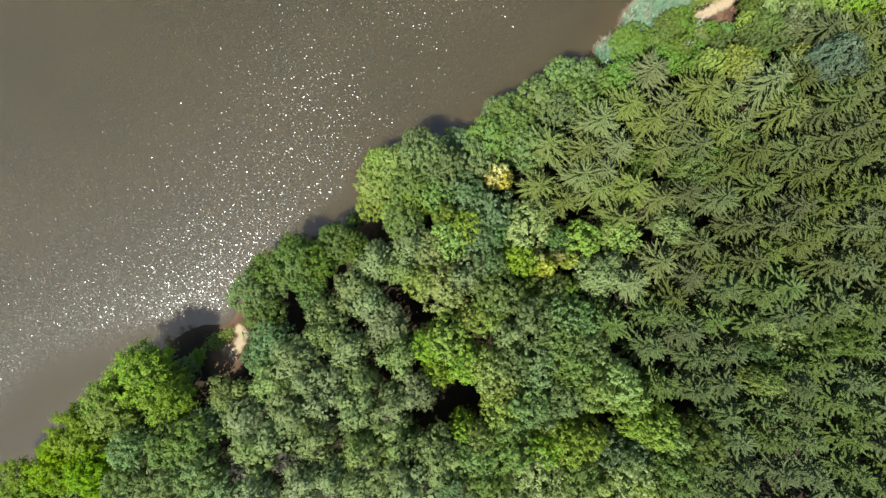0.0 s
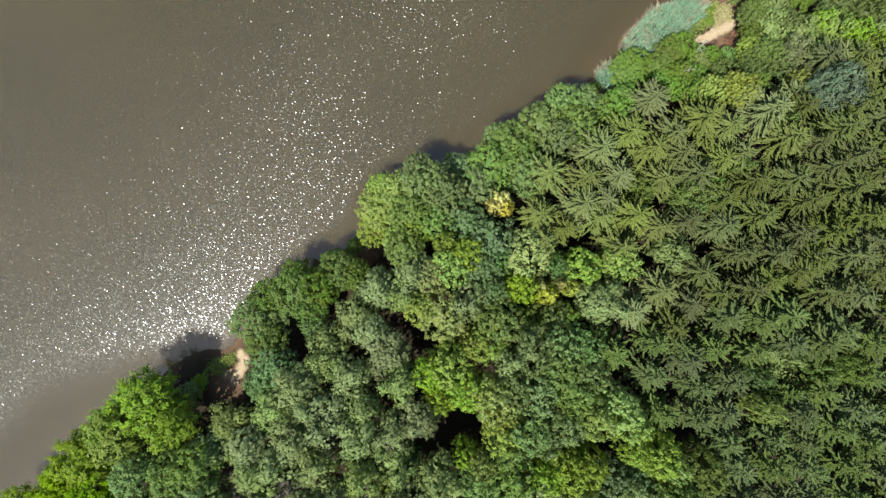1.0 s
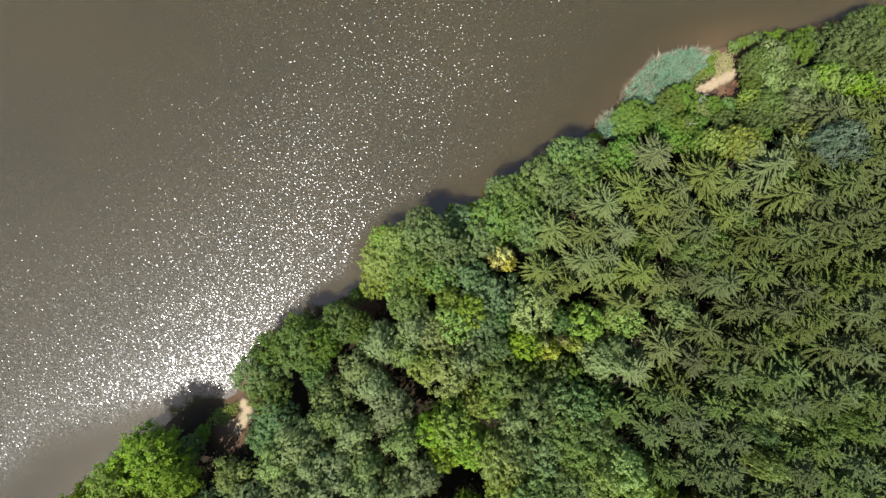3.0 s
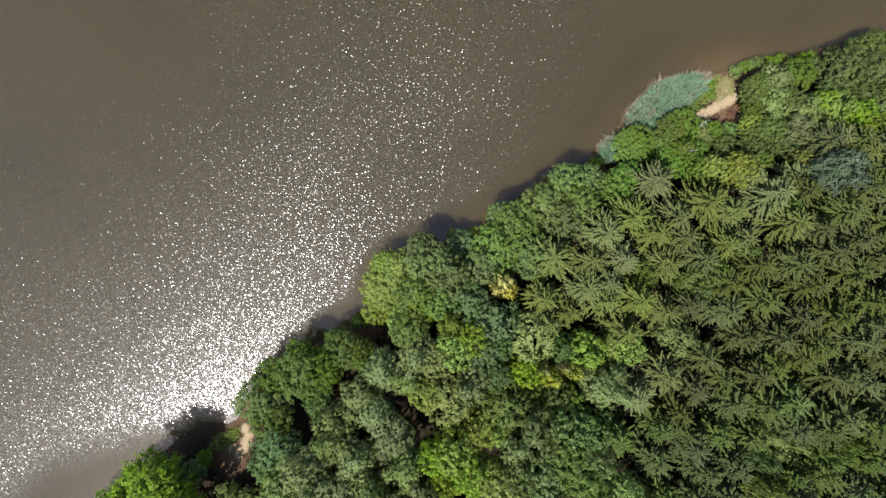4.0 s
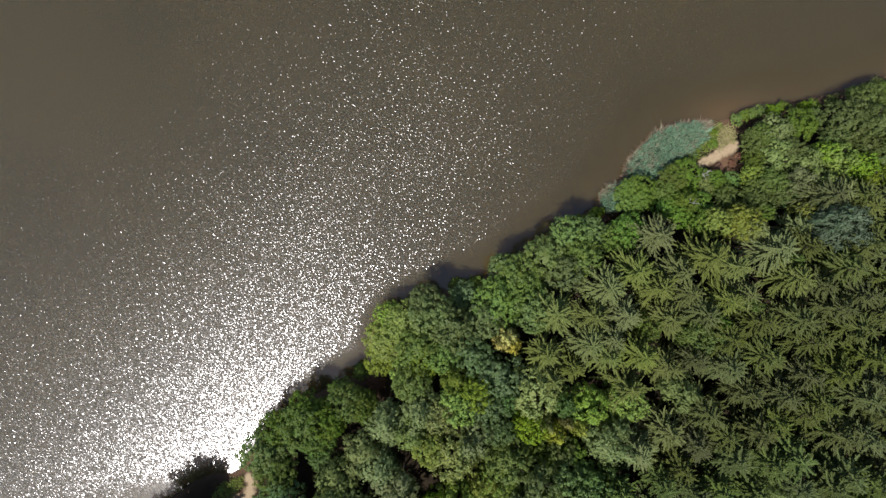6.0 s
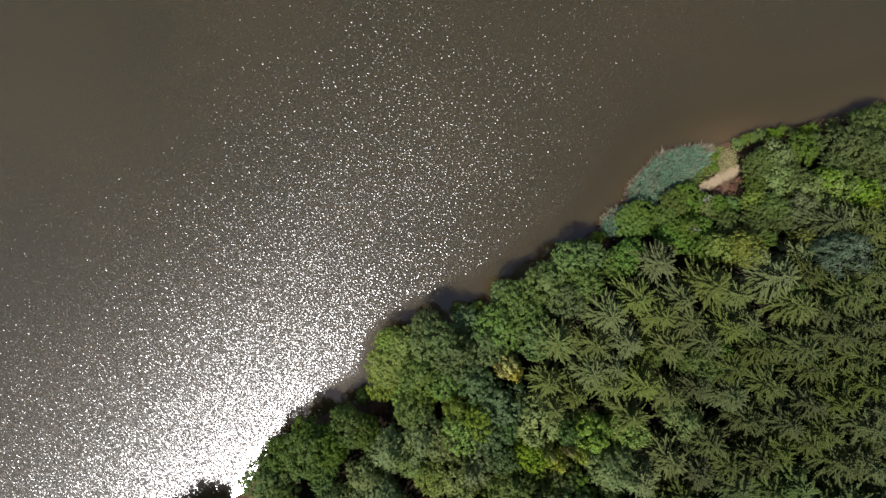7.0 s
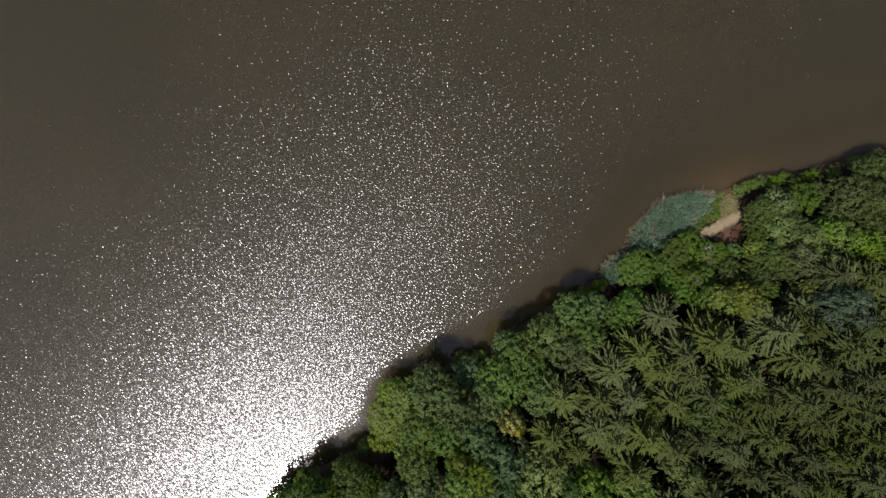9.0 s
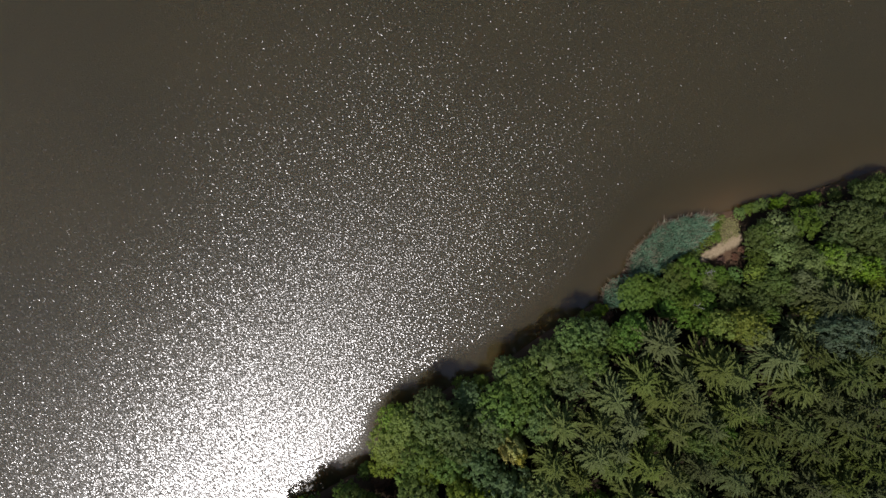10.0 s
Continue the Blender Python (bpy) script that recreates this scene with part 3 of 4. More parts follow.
plant("green", [
    (-2.7, 13.9, 3.9, 12), (-4.7, 9.4, 3.4, 12), (0.5, 11.9, 3.5, 12.5), (-5.8, 4.1, 3.2, 12), (-1.4, 8.4, 2.9, 12), (7.4, 16.1, 3.9, 12.5),
    (10.3, 19.8, 3.7, 11.5), (14.8, 22.8, 3.9, 11.5), (18.5, 25.7, 3.6, 10.5), (21.7, 26.7, 2.6, 9), (17.2, 20.3, 3, 12.5), (12.2, 14.9, 3.5, 13.5),
    (5.1, 13.5, 3, 12.5), (20, 23, 3.1, 11.5), (11.9, 17.4, 3, 12), (8.3, 21.3, 2.4, 9), (-3.8, 16.4, 2.6, 10),
])
plant("green", [
    (7.9, -6.5, 3.8, 15.5), (12.2, -10.4, 3.9, 17), (16.2, -13, 3.7, 17.5), (13.3, -16.4, 3.5, 18), (18.1, -16.1, 3.5, 18), (11.7, -21.8, 3.7, 18),
    (9.7, -28.2, 3.9, 18), (4.9, -29.1, 3.4, 17.5), (6.3, -33.4, 3.7, 17.5), (19, -32.1, 3.7, 18.5), (12.1, -35.2, 3.7, 18), (16.8, -9.7, 3.1, 16.5),
    (17.4, -20.9, 3.2, 17.5), (9.8, -16, 3.2, 17.5), (14.3, -23.4, 2.8, 17), (20.6, -13.6, 2.9, 17.5), (9, -24.6, 2.9, 17),
])
plant("oak", [
    (-28.6, -6.8, 4.3, 9.5), (-27.2, -3.5, 3.1, 9), (-22.5, -2.5, 3.9, 11), (-22.4, -0.6, 3.2, 9), (-16.1, 0.6, 3.2, 9.5), (-19.1, -1.8, 3.1, 10.5),
    (-13.8, 0.5, 2.6, 9), (-20.4, -5.1, 2.6, 9), (-27.1, -9.9, 3.4, 9.5), (-17.3, 2.3, 2.0, 7), (-12.9, -0.6, 2.2, 9),
])
plant("dark", [
    (-26.1, -13.9, 3.7, 11), (-27.5, -16.3, 2.9, 10.5), (-35, -26, 3.2, 10.5), (-19.9, -7.6, 2.4, 8.5), (-40.6, -19.2, 2.2, 5), (3.4, 8.3, 3.5, 12.5),
    (7.1, 5.5, 3.8, 14.5), (5.5, 1.3, 3.5, 14.5), (16.7, 1.3, 2.5, 14), (20, -9.7, 3.6, 16.5), (24.2, -29.3, 3.3, 16), (1.3, -33.4, 3.4, 16.5),
    (2.5, 16.2, 3, 6), (8, 2.2, 2.5, 14), (6.9, -2, 2.8, 14.5), (27.7, -29.2, 2.8, 15), (-5.4, -27.8, 2.5, 12), (45.4, -14.7, 2.1, 15),
    (50.8, -17.5, 2.9, 12),
])
plant("dark", [
    (54.1, 31.6, 2.3, 7),
])
plant("willow", [
    (-32.7, -22.5, 3.4, 10.5), (-28.4, -25.3, 3.7, 14), (-32.7, -25.9, 2.9, 11), (-25.2, -19.9, 3.8, 13.5), (-21, -15.5, 4.1, 14.5), (-21.6, -22.8, 3.9, 16),
    (-17.2, -10.1, 3, 13.5), (-13.5, -14.7, 3.8, 15), (-7.6, -11, 3.8, 15), (-10.3, -8.2, 3.2, 14), (-13.8, -6.6, 3.4, 12.5), (-9.4, -1.8, 3.7, 12.5),
    (-4.9, 0.1, 3.5, 13.5), (-6, -3.1, 2.8, 13.5), (-16.5, -20.3, 3.9, 16), (-18.1, -27.2, 3.7, 16.5), (-11.7, -23.1, 3.6, 16.5), (-11.5, -28.4, 3.2, 17),
    (-7.7, -26.5, 3.4, 16),
])
plant("willow", [
    (-4, -20, 3.6, 17), (-7.7, -21.7, 3.1, 15), (-24, -26.5, 3.4, 16), (-27.4, -29.7, 3.6, 16), (-19.8, -33.3, 4.1, 16.5), (-1.1, -29, 3.9, 17.5),
    (-4.5, -33.1, 4.2, 17.5), (-10.9, -33.7, 3.4, 16.5), (-15.6, -32.5, 3.3, 16.5), (-6.5, -14.5, 3.4, 15.5), (-11.4, -19.2, 3, 15.5), (-17.8, -13.2, 2.5, 14),
    (-19.7, -18.9, 3, 15), (-26.5, -35, 3.6, 16), (-7.7, -31.1, 2.8, 15.5), (3.8, -3.4, 3, 15.5), (9.4, -12.2, 2.9, 17.5), (22.4, -4.1, 3.7, 16.5),
    (23.8, -2.1, 1.8, 15.5),
])
plant("willow", [
    (47.8, -12.3, 2.6, 16.5), (45.8, -10.5, 2.1, 16), (32.6, 3.4, 3, 15),
])
plant("willow", [
    (51.1, 42.1, 2.6, 7.5), (50.6, 38.1, 2.6, 8.5), (55, 37.2, 2.7, 10), (53.5, 34.4, 2.6, 10), (55.4, 34.3, 2.2, 11), (41.1, 34, 1.6, 4),
    (65.6, 37.1, 2.2, 12),
])
plant("maple", [
    (-9.8, 10.4, 4, 7.5), (-11.3, 7, 2.6, 6.5), (-7.1, 12.9, 3.5, 8.5), (-7.3, 5.5, 2.4, 8), (-9.5, 13.3, 2.8, 7), (-4.2, 6.8, 2.6, 10),
])
plant("ash", [
    (0.9, 1.3, 3.3, 14.5), (3.8, 3, 3.1, 14.5), (19.8, 1.3, 3.1, 15.5), (11.3, -1.4, 2.8, 15.5), (0.9, -12.9, 3.7, 16.5), (-2, -14, 2.9, 16),
    (2.9, -16.2, 3.4, 16.5), (24.1, -18.5, 3.5, 18.5), (21.3, -19.9, 3.2, 18.5), (26.2, -20.8, 2.9, 18), (30.1, -24.9, 3.4, 18.5), (32.2, -26.6, 2.4, 18),
    (27.2, -24.6, 2.6, 17), (3, -25.7, 2.2, 14.5), (6.4, -9.8, 3, 15.5), (-0.3, -17.6, 2.5, 15.5), (44.9, -18.5, 2.2, 18.5), (0.5, 4.7, 2.2, 13.5),
    (25.5, 2.1, 3.1, 15.5),
])
plant("ash", [
    (17.3, -26.7, 3.5, 18.5), (20.1, -26.7, 3, 18.5), (14.5, -28, 2.9, 18), (-7.9, -29.6, 2.2, 13),
])
plant("ash", [
    (58.6, 37.1, 2.7, 11.5), (61.3, 36.1, 2.4, 12), (63.6, 34.5, 2, 12.5), (57, 38.3, 1.9, 10.5),
])
plant("gold", [
    (8.4, 11.3, 1.5, 13.5), (9, 10.1, 1.3, 13.5), (7.4, 10.3, 1.3, 13),
])
plant("straw", [
    (14.8, -2.4, 1.7, 15.5), (18.3, -1.6, 1.3, 15.5), (13.6, -1.2, 1.2, 15.3), (16.6, -0.9, 1.1, 15),
])
plant("olive", [
    (-0.2, -5.8, 3.8, 15.5), (-3.2, -4.7, 2.8, 15), (12, 3.2, 3.9, 15.5), (7.7, -17.7, 3.7, 17.5), (8.4, -22.7, 3.1, 17.5), (13.3, -31.3, 4, 18.5),
    (26.1, -32.1, 4, 18.5), (-1.6, -0.1, 2.8, 14.5), (22.9, -34.1, 3.7, 18.5), (4.6, -9.8, 2.5, 15.5), (8.2, -20.2, 2.8, 17), (5.3, -16.1, 2.9, 17),
    (16.5, -34.3, 3.2, 18.5), (28.5, -34.3, 3.2, 18.5), (5.3, -26.6, 2.4, 17),
])
plant("olive", [
    (47.4, 35.4, 1.7, 7), (43.9, 27.8, 2.9, 12), (45.2, 26.6, 2, 12), (53.9, 29.4, 2.1, 10.5), (40.2, 27.9, 2.4, 11),
])
plant("grass", [
    (16.2, -6.3, 2.9, 11.5), (13.3, -6, 2.4, 11), (18.3, -5.9, 2.2, 11.5), (14.6, -7.6, 2.6, 10.5), (22.9, -11.1, 2, 14), (53.5, -1.8, 2.2, 12.5),
    (56, -2.4, 1.9, 12.5), (35.2, 11.7, 2.5, 14.5), (37.7, 11.2, 2, 14.5), (28.9, 13, 2, 13.5),
])
plant("grass", [
    (36, 9.9, 2, 14), (49.2, 22, 1.5, 14.5), (29.1, 11.5, 1.5, 13), (42.7, 16.1, 1.6, 15), (38.8, 13.5, 1.5, 14.5), (56, 22.2, 1.5, 15),
    (49.6, 34.2, 2.4, 9), (50.7, 32.7, 1.9, 9), (47.8, 33.3, 2.1, 8.5), (36.6, 31.1, 1.9, 8), (47.9, 29.2, 1.7, 9.5),
])
plant("bush", [
    (29, 32.2, 2.9, 5.5), (30.5, 33.1, 2.7, 5.5), (28.9, 31.4, 1.8, 5), (34.1, 33.1, 2.1, 5.5), (37.2, 32.1, 2.2, 5), (26.9, 26.3, 2.8, 8.5),
    (28.3, 27.2, 2.5, 8), (37.4, 35.6, 2.7, 5), (27.9, 28.2, 1.6, 6), (39.4, 31, 2.1, 6), (25.1, 25.6, 2.3, 8.5), (38.6, 28.1, 2.3, 9),
])
plant("bush", [
    (42.9, 35.1, 1.5, 3.5), (45.4, 34.9, 1.5, 3.5), (41.2, 35.8, 1.3, 2.5), (35.9, 29.2, 2.1, 7), (33.7, 30.4, 1.8, 6), (35.7, 31.3, 2, 6),
])
plant("hedge", [
    (43.4, 41.1, 0.8, 1.2), (37.7, 38.2, 1.1, 1.8), (35.4, 36.4, 1, 1.6), (39.6, 38.8, 1, 1.6), (33.2, 35, 0.8, 1.5), (33.5, 33.5, 1.1, 2),
])
plant("hedge", [
    (47.3, 45.1, 1, 2), (48.3, 45.6, 1, 2.2), (49.5, 45.9, 1, 2.4), (50.8, 46.3, 1, 2.4), (52.5, 46.5, 1, 2.4), (53.9, 46.7, 0.9, 2.2),
    (54.6, 47.2, 0.8, 2.4), (57.5, 46.7, 1, 2.4), (58.6, 46.9, 1, 2.4), (59.4, 47.1, 1, 2.6), (56.1, 46.4, 0.9, 2), (65.6, 49.1, 1.1, 3),
    (62.6, 47.7, 1.1, 2.5), (42.7, 42, 0.6, 0.9), (40.8, 40.1, 0.6, 0.9), (39.1, 38.9, 0.6, 1), (43.5, 43.2, 0.6, 0.9),
])
plant("hedge", [
    (-39.6, -17.5, 1.5, 2), (-14.7, 4.5, 1.3, 3), (-26.8, -2.6, 1.3, 3), (4.2, 18.5, 1.5, 3), (1.5, 17.9, 1.5, 3), (23.8, 29.7, 1.3, 3),
    (21.7, 28.5, 1.3, 3),
])
plant("hedge", [
    (31.9, 31.7, 1.3, 3),
])
plant("russet", [
    (-11.9, 2.7, 1.3, 2.2), (-12.9, 2.4, 0.9, 1.6), (25.0, 28.6, 1.1, 2.0), (44.2, 37.2, 0.7, 0.8), (46.4, 37.9, 0.6, 0.7), (47.5, 39.0, 0.6, 0.8),
])
plant("spruce", [
    (30.2, 25.8, 4, 14.5), (27.1, 20.9, 3.9, 15), (22.6, 18.4, 4, 15.5), (30.1, 18.4, 4, 15.5), (14.9, 14.9, 4, 16), (24.8, 14.6, 3.6, 16),
    (30.7, 13.9, 4, 16.5), (20.4, 14, 3.4, 16), (19.7, 10.5, 3.8, 16.5), (26.8, 8.8, 3.8, 17), (13.6, 9, 3.4, 16), (14.4, 5.4, 3.1, 15.5),
    (17.3, 7, 2.9, 15.5), (25.1, 4.1, 4.1, 17), (37.1, 22.6, 4.1, 16.5), (46.5, 23.7, 4.1, 17), (33, 20.5, 3.5, 15.5), (40.4, 21.4, 3.6, 16.5),
    (41.7, 17.4, 3.5, 17),
])
plant("spruce", [
    (33.4, 17.5, 3.4, 16.5), (48.7, 19.6, 3.8, 17.5), (39, 16.6, 3.4, 17),
])
plant("spruce", [
    (30.3, -1.8, 3.8, 17.5), (26.2, -4.5, 3.8, 17.5),
])
plant("spruce", [
    (30.7, 7.1, 3.3, 16.5), (22.3, 8.7, 3.3, 16), (23.1, 11, 3, 16),
])
plant("spruce", [
    (56.4, 31.9, 4, 14.5), (59.5, 29.8, 3.6, 16), (51.3, 27, 2.9, 13),
])
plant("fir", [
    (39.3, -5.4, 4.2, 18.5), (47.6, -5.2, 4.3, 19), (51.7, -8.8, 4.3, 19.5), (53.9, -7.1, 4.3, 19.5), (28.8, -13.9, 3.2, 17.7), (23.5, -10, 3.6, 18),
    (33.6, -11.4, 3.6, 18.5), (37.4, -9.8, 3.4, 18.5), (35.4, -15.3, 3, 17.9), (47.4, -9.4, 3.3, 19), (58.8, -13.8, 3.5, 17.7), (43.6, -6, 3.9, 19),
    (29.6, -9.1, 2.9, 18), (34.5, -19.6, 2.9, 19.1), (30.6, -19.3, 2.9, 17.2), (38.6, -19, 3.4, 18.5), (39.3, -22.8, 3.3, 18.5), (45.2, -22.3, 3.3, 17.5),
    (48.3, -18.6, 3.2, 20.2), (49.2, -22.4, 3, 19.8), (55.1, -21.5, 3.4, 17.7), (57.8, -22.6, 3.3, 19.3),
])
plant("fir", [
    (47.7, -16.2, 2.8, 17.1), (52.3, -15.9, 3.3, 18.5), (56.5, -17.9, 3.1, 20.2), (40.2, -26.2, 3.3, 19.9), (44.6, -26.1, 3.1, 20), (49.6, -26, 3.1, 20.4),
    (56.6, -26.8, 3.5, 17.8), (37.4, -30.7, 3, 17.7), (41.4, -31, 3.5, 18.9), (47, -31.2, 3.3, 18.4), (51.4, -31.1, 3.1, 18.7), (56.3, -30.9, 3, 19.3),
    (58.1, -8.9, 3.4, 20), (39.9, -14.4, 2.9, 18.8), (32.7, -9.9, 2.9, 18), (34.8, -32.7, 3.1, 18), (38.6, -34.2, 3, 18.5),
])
plant("shore", [
    (57.1, -12.8, 2.7, 17.5), (53.1, -13, 2.6, 17), (32.3, -31.1, 3.5, 19), (36.1, -27.1, 3.4, 18.5),
])
plant("shore", [
    (68.4, 49.2, 1.8, 5), (65.5, 48.4, 1.4, 4.5),
])
plant("shore", [
    (60.6, 43.1, 3.4, 11), (64.6, 42.3, 3.4, 11.5), (65.5, 46.7, 3.0, 7.5), (68.9, 47.0, 3.0, 7.5), (63.6, 39.4, 2.6, 11), (48.5, 40.6, 2.5, 6.5),
    (49.3, 41.7, 2.1, 7), (54.9, 43.2, 2.6, 7.5), (57.5, 44.2, 1.8, 6.5), (52.9, 39.1, 2.3, 8), (35.6, 35, 2.5, 5.5), (44.3, 31.4, 2.5, 6),
    (44, 33.3, 2, 4), (59, 40.4, 2.1, 9), (47.4, 30.7, 2.2, 9.5), (47.9, 37.9, 1.6, 6.5),
])
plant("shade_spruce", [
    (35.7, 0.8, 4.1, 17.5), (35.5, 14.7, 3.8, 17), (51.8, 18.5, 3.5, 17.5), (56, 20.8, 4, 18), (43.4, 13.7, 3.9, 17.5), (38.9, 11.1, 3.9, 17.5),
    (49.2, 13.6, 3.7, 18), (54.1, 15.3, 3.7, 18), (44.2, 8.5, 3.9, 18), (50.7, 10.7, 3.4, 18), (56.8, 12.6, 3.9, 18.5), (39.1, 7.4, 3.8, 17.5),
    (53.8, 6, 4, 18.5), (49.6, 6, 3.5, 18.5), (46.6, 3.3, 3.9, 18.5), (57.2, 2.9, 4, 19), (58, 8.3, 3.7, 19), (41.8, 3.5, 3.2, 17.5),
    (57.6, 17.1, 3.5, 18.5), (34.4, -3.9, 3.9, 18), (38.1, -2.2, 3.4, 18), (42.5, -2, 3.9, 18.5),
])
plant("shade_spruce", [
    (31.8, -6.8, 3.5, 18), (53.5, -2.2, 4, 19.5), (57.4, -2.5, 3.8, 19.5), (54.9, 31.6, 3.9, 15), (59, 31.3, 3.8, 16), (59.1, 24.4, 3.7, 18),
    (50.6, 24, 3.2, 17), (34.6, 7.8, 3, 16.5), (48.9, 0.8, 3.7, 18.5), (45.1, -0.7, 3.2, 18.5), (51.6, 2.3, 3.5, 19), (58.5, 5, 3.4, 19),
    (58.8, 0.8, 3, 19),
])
plant("twig", [
    (-8.0, -24.2, 2.6, 12), (-29.2, -32.5, 2.8, 12.5), (-22.6, -30.4, 2.4, 13), (-11.4, -31.2, 2.6, 13), (-16.5, -25.0, 1.8, 12), (-26.4, -23.6, 1.8, 11),
])
plant("blue", [
    (56.5, 27, 3.5, 17.5), (54.8, 28.1, 2.3, 17),
])

# the forest goes on round the part that is built tree by tree
CLEAR = [(2.3, -22.0, 4.2), (-3.9, -26.5, 3.5), (-36.5, -16.5, 5.5), (45.0, 39.8, 5.0), (54, 31, 3.0), (-37, -20, 4.5), (36, 40, 6.5), (27, 34, 4)]
taken = [q for rows in PLANTED.values() for q in rows]
fill = random.Random(5)
for attempt in range(9000):
    x, y = fill.uniform(-80, 84), fill.uniform(-50, 60)
    d = float(shore_distance(np.array(x), np.array(y)))
    if d < 5.0 or any(math.hypot(x - a, y - b) < c for a, b, c in CLEAR):
        continue
    conifer = x > 22 + max(0.0, -y - 15) * 0.3 and d > 9
    r = fill.uniform(2.7, 3.3)
    if any(math.hypot(x - a, y - b) < (0.52 if x > 56 else 0.66 if conifer else 0.78) * (r + min(c, 3.8)) for a, b, c, _ in taken):
        continue
    h = min(20.0, (14 if conifer else 9) + 0.13 * d) * fill.uniform(0.9, 1.0)
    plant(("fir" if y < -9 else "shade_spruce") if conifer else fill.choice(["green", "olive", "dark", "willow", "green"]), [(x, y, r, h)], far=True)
    taken.append((x, y, r, h))


# ---- reeds, grass and dead wood on the bank ----
def inside(poly, x, y):
    hit = np.zeros(len(x), bool)
    for (ax, ay), (bx, by) in zip(poly, poly[1:] + poly[:1]):
        cross = (ay > y) != (by > y)
        if ay != by:
            hit ^= cross & (x < (bx - ax) * (y - ay) / (by - ay) + ax)
    return hit


def blades(name, mat, x, y, tall, lean, width, label, category):
    """Many narrow bent blades, each of two faces."""
    n = len(x)
    z = np.maximum(land_height(x, y), -0.4)
    a = rng.random(n) * 6.283
    way = np.stack([np.cos(a), np.sin(a), 0 * a], 1) * lean[:, None] if lean.ndim == 1 else lean
    side = unit(np.stack([-way[:, 1], way[:, 0], 0 * a], 1)) * width
    foot = np.stack([x, y, z], 1)
    mid = foot + np.stack([way[:, 0] * 0.35, way[:, 1] * 0.35, tall * 0.62], 1)
    tip = foot + np.stack([way[:, 0], way[:, 1], tall * 0.95], 1)
    v = np.stack([foot - side, foot + side, mid + side * 1.2, mid - side * 1.2, tip + side * 0.15, tip - side * 0.15], 1).reshape(-1, 3)
    i = np.arange(n)[:, None] * 6
    f = np.concatenate([i + np.array([[0, 1, 2, 3]]), i + np.array([[3, 2, 4, 5]])])
    tagged(new(name, mesh_from(name, v, f, [mat])), label, category, kind="stuff")


def uneven(poly, n, wobble=0.9):
    """Places inside an outline that frays."""
    p = np.array(poly)
    x, y = rng.uniform(p[:, 0].min() - 1, p[:, 0].max() + 1, n), rng.uniform(p[:, 1].min() - 1, p[:, 1].max() + 1, n)
    dx = np.array([noise.noise((a * 0.9, b * 0.9, 3.1)) for a, b in zip(x, y)]) * wobble + rng.normal(size=n) * 0.22
    dy = np.array([noise.noise((a * 0.9, b * 0.9, 8.7)) for a, b in zip(x, y)]) * wobble + rng.normal(size=n) * 0.22
    thick = np.array([noise.noise((a * 0.55, b * 0.55, 5.5)) for a, b in zip(x, y)])
    ok = inside(poly, x + dx, y + dy) & (rng.random(n) < 0.86 + thick * 0.9)
    return x[ok], y[ok], thick[ok]


BED = [(29.2, 35.6), (29.5, 37.7), (31.2, 39.8), (33.3, 41.9), (34.9, 43.3), (37.9, 44.0), (41.6, 44.4), (43.3, 44.0), (42.4, 42.7), (41.2, 41.2), (40.2, 39.8),
       (37.9, 38.9), (35.5, 37.7), (33.7, 35.6), (31.4, 35.4)]
TUFT = [(25.1, 30.8), (25.2, 32.7), (26.7, 34.3), (29.1, 35.0), (28.6, 33.1), (27.6, 31.0), (26.2, 30.0)]
for poly, n in ((BED, 44000), (TUFT, 8600)):
    x, y, thick = uneven(poly, n, 0.6)
    blades("reed_bed", REED, x, y, rng.uniform(1.1, 2.0, len(x)) + thick * 0.9, rng.uniform(0.2, 0.7, len(x)), 0.045, "dense blue-green reeds standing along the water", "reeds")
    x, y, thick = uneven(poly, n // 7, 0.8)
    blades("dry_reeds", DEAD_REED, x, y, rng.uniform(1.5, 2.3, len(x)), rng.uniform(0.2, 0.8, len(x)), 0.03, "dry straw-coloured reed stalks leaning over the water", "reeds")
for edge, n in ((BED[:8], 950), (TUFT[:3], 300)):
    e = np.array(edge)
    k = rng.integers(0, len(e) - 1, n)
    t = rng.random(n)[:, None]
    p = e[k] * (1 - t) + e[k + 1] * t
    out = unit(np.stack([-(e[k + 1] - e[k])[:, 1], (e[k + 1] - e[k])[:, 0]], 1))
    p = p + out * rng.uniform(-0.5, 0.3, n)[:, None]
    lean = np.concatenate([out * rng.uniform(0.2, 0.8, n)[:, None] + rng.normal(size=(n, 2)) * 0.3, np.zeros((n, 1))], 1)
    blades("dry_reeds", DEAD_REED, p[:, 0], p[:, 1], rng.uniform(0.8, 1.6, n), lean, 0.03, "dry straw-coloured reed stalks leaning over the water", "reeds")
STRIP = [(37.1, 37.6), (38.4, 38.9), (40.4, 39.8), (41.6, 41.2), (42.5, 43.1), (43.6, 44.5), (45.0, 44.5), (44.0, 42.4), (43.3, 40.8), (41.6, 39.0), (38.8, 37.6)]
x, y, thick = uneven(STRIP, 16000, 0.5)
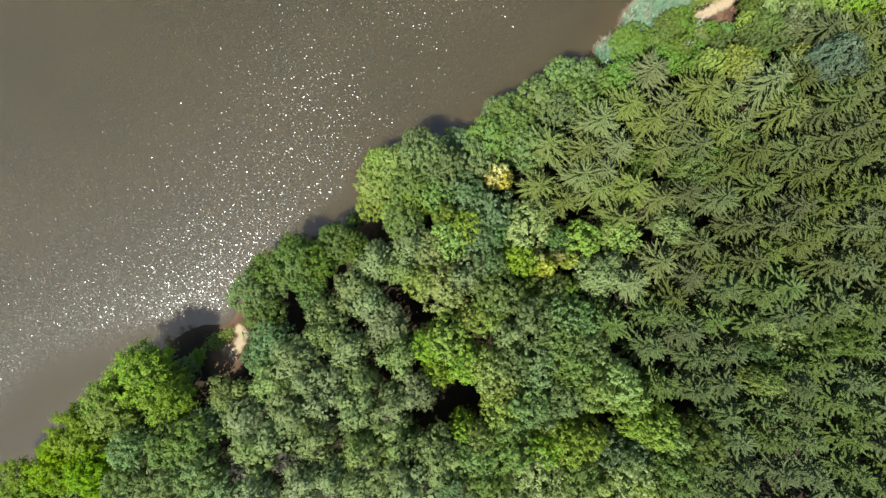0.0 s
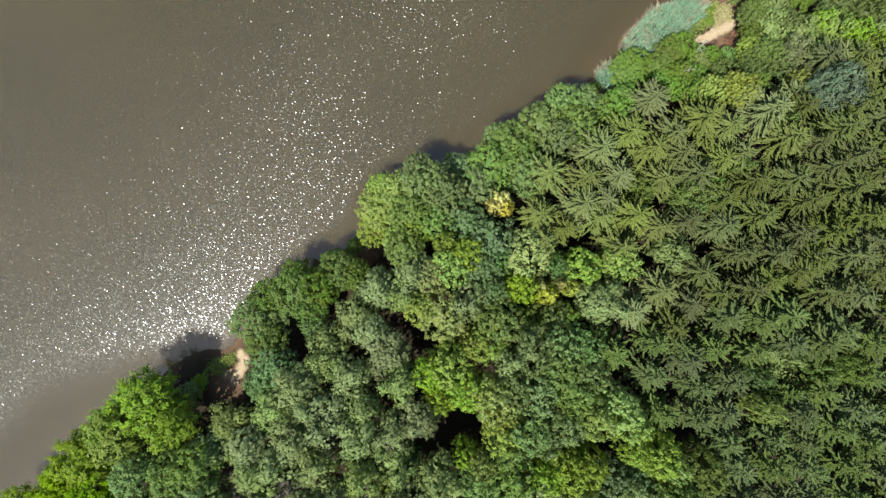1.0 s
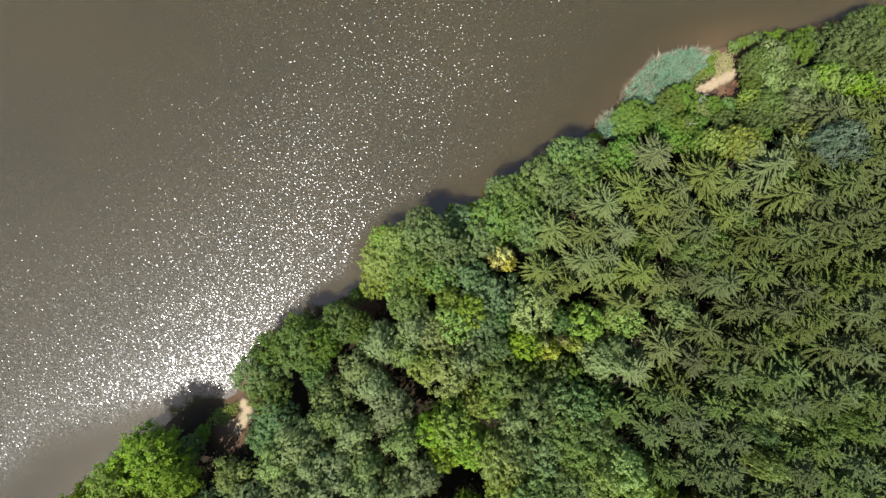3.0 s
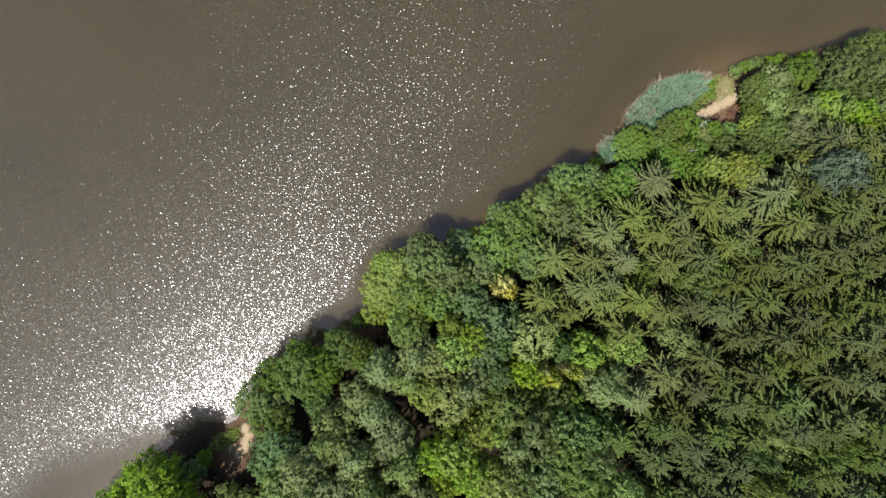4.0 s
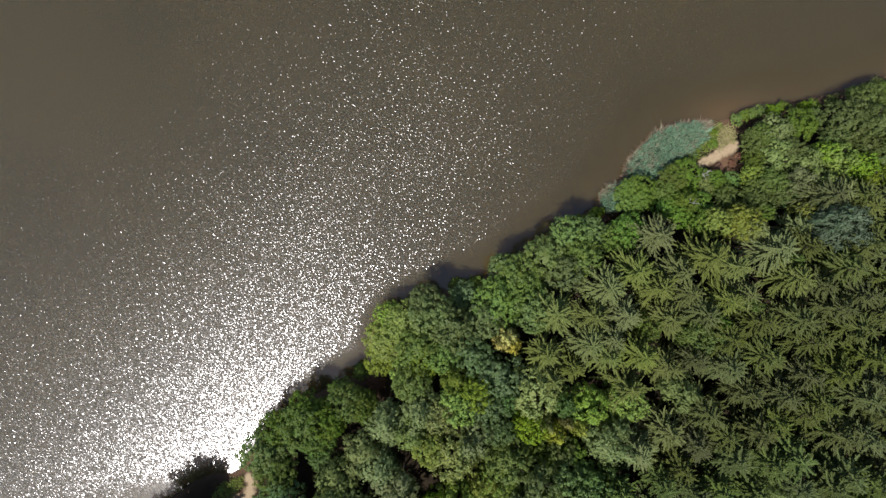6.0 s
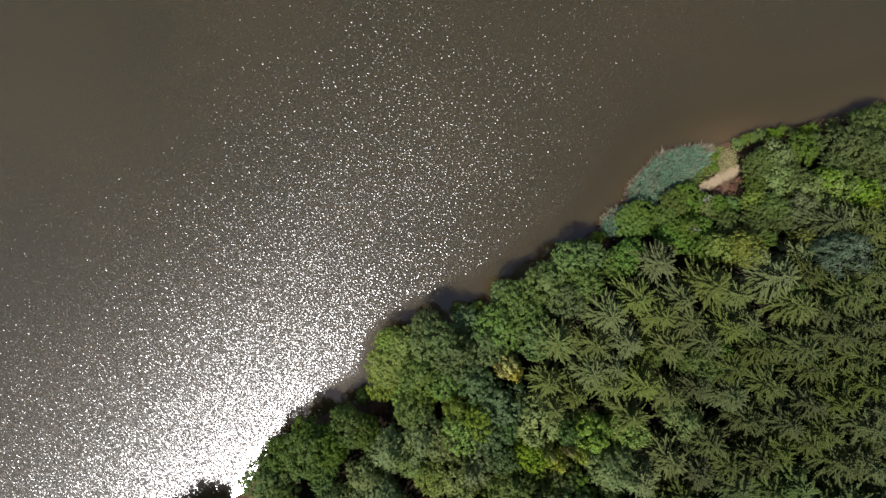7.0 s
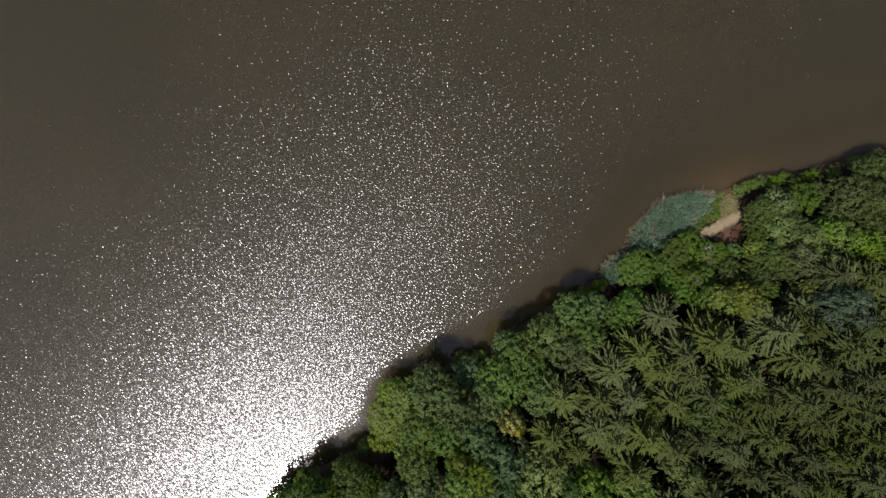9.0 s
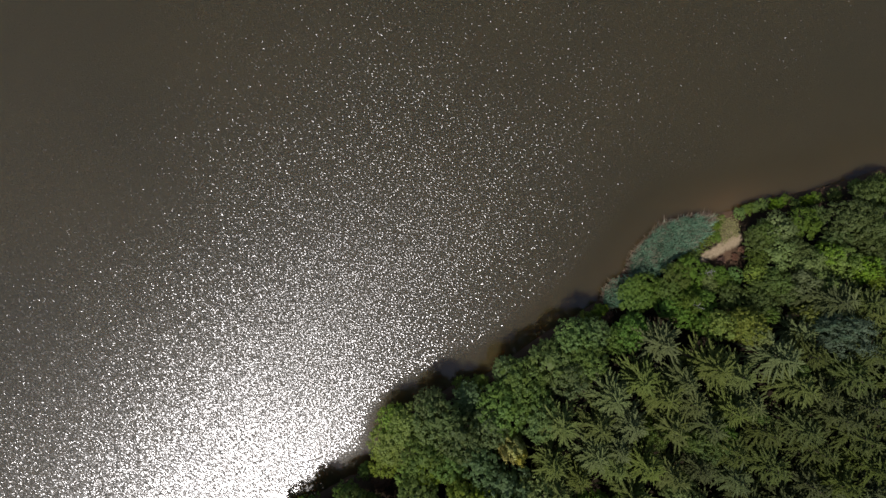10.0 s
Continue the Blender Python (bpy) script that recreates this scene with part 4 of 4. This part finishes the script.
blades("grass", LUSH_GRASS, x, y, rng.uniform(0.25, 0.7, len(x)), rng.uniform(0.1, 0.4, len(x)), 0.035, "lush yellow-green grass behind the reeds", "grass")
MEADOW = [(42.4, 40.0), (43.6, 42.0), (44.8, 44.4), (47.3, 44.4), (47.6, 41.4), (46.0, 40.9), (44.2, 40.2)]
x, y, thick = uneven(MEADOW, 5200, 0.5)
blades("grass", GRASS, x, y, rng.uniform(0.1, 0.3, len(x)), rng.uniform(0.1, 0.35, len(x)), 0.035, "thin sun-bleached grass on the sandy bank", "grass")
for poly, n in (([(-39.4, -15.6), (-37.6, -13.6), (-35.2, -13.2), (-34.4, -12.6), (-34.2, -14.4), (-36.4, -16.2), (-38.8, -16.8)], 3600),):
    x, y, thick = uneven(poly, n, 0.7)
    blades("grass", LUSH_GRASS, x, y, rng.uniform(0.15, 0.55, len(x)), rng.uniform(0.1, 0.4, len(x)), 0.03, "short olive green grass on the shaded bank", "grass")


def snag(x, y, h, lean):
    """A dead, bleached trunk with bare forked branches."""
    dead = tagged(new("dead_tree"), "bleached bare dead tree among the shrubs", "dead tree", "dead trees")
    dead.location = (x, y, float(land_height(x, y)) - 0.1)
    q = np.linspace(0, 1, 8)
    path = np.stack([lean[0] * q ** 1.5, lean[1] * q ** 1.5, h * q], 1)
    part("trunk", mesh_from("trunk", *tube(path, 0.09 * (1.08 - q), 7), [DEAD_WOOD], True), dead)
    for k in range(12):
        s = 0.40 + 0.048 * k
        root = np.array([lean[0] * s ** 1.5, lean[1] * s ** 1.5, h * s])
        a, long = k * 2.2 + rng.random(), rng.uniform(1.0, 2.2) * (1.25 - s)
        u = np.linspace(0, 1, 5)
        limb = root + np.stack([np.cos(a) * long * u, np.sin(a) * long * u, long * 0.6 * u ** 1.3], 1)
        part("branch", mesh_from("branch", *tube(limb, 0.032 * (1.1 - u), 5), [DEAD_WOOD], True), dead)


snag(36.4, 31.8, 9.6, (0.6, -1.2))
snag(40.0, 35.2, 6.0, (0.5, 0.9))
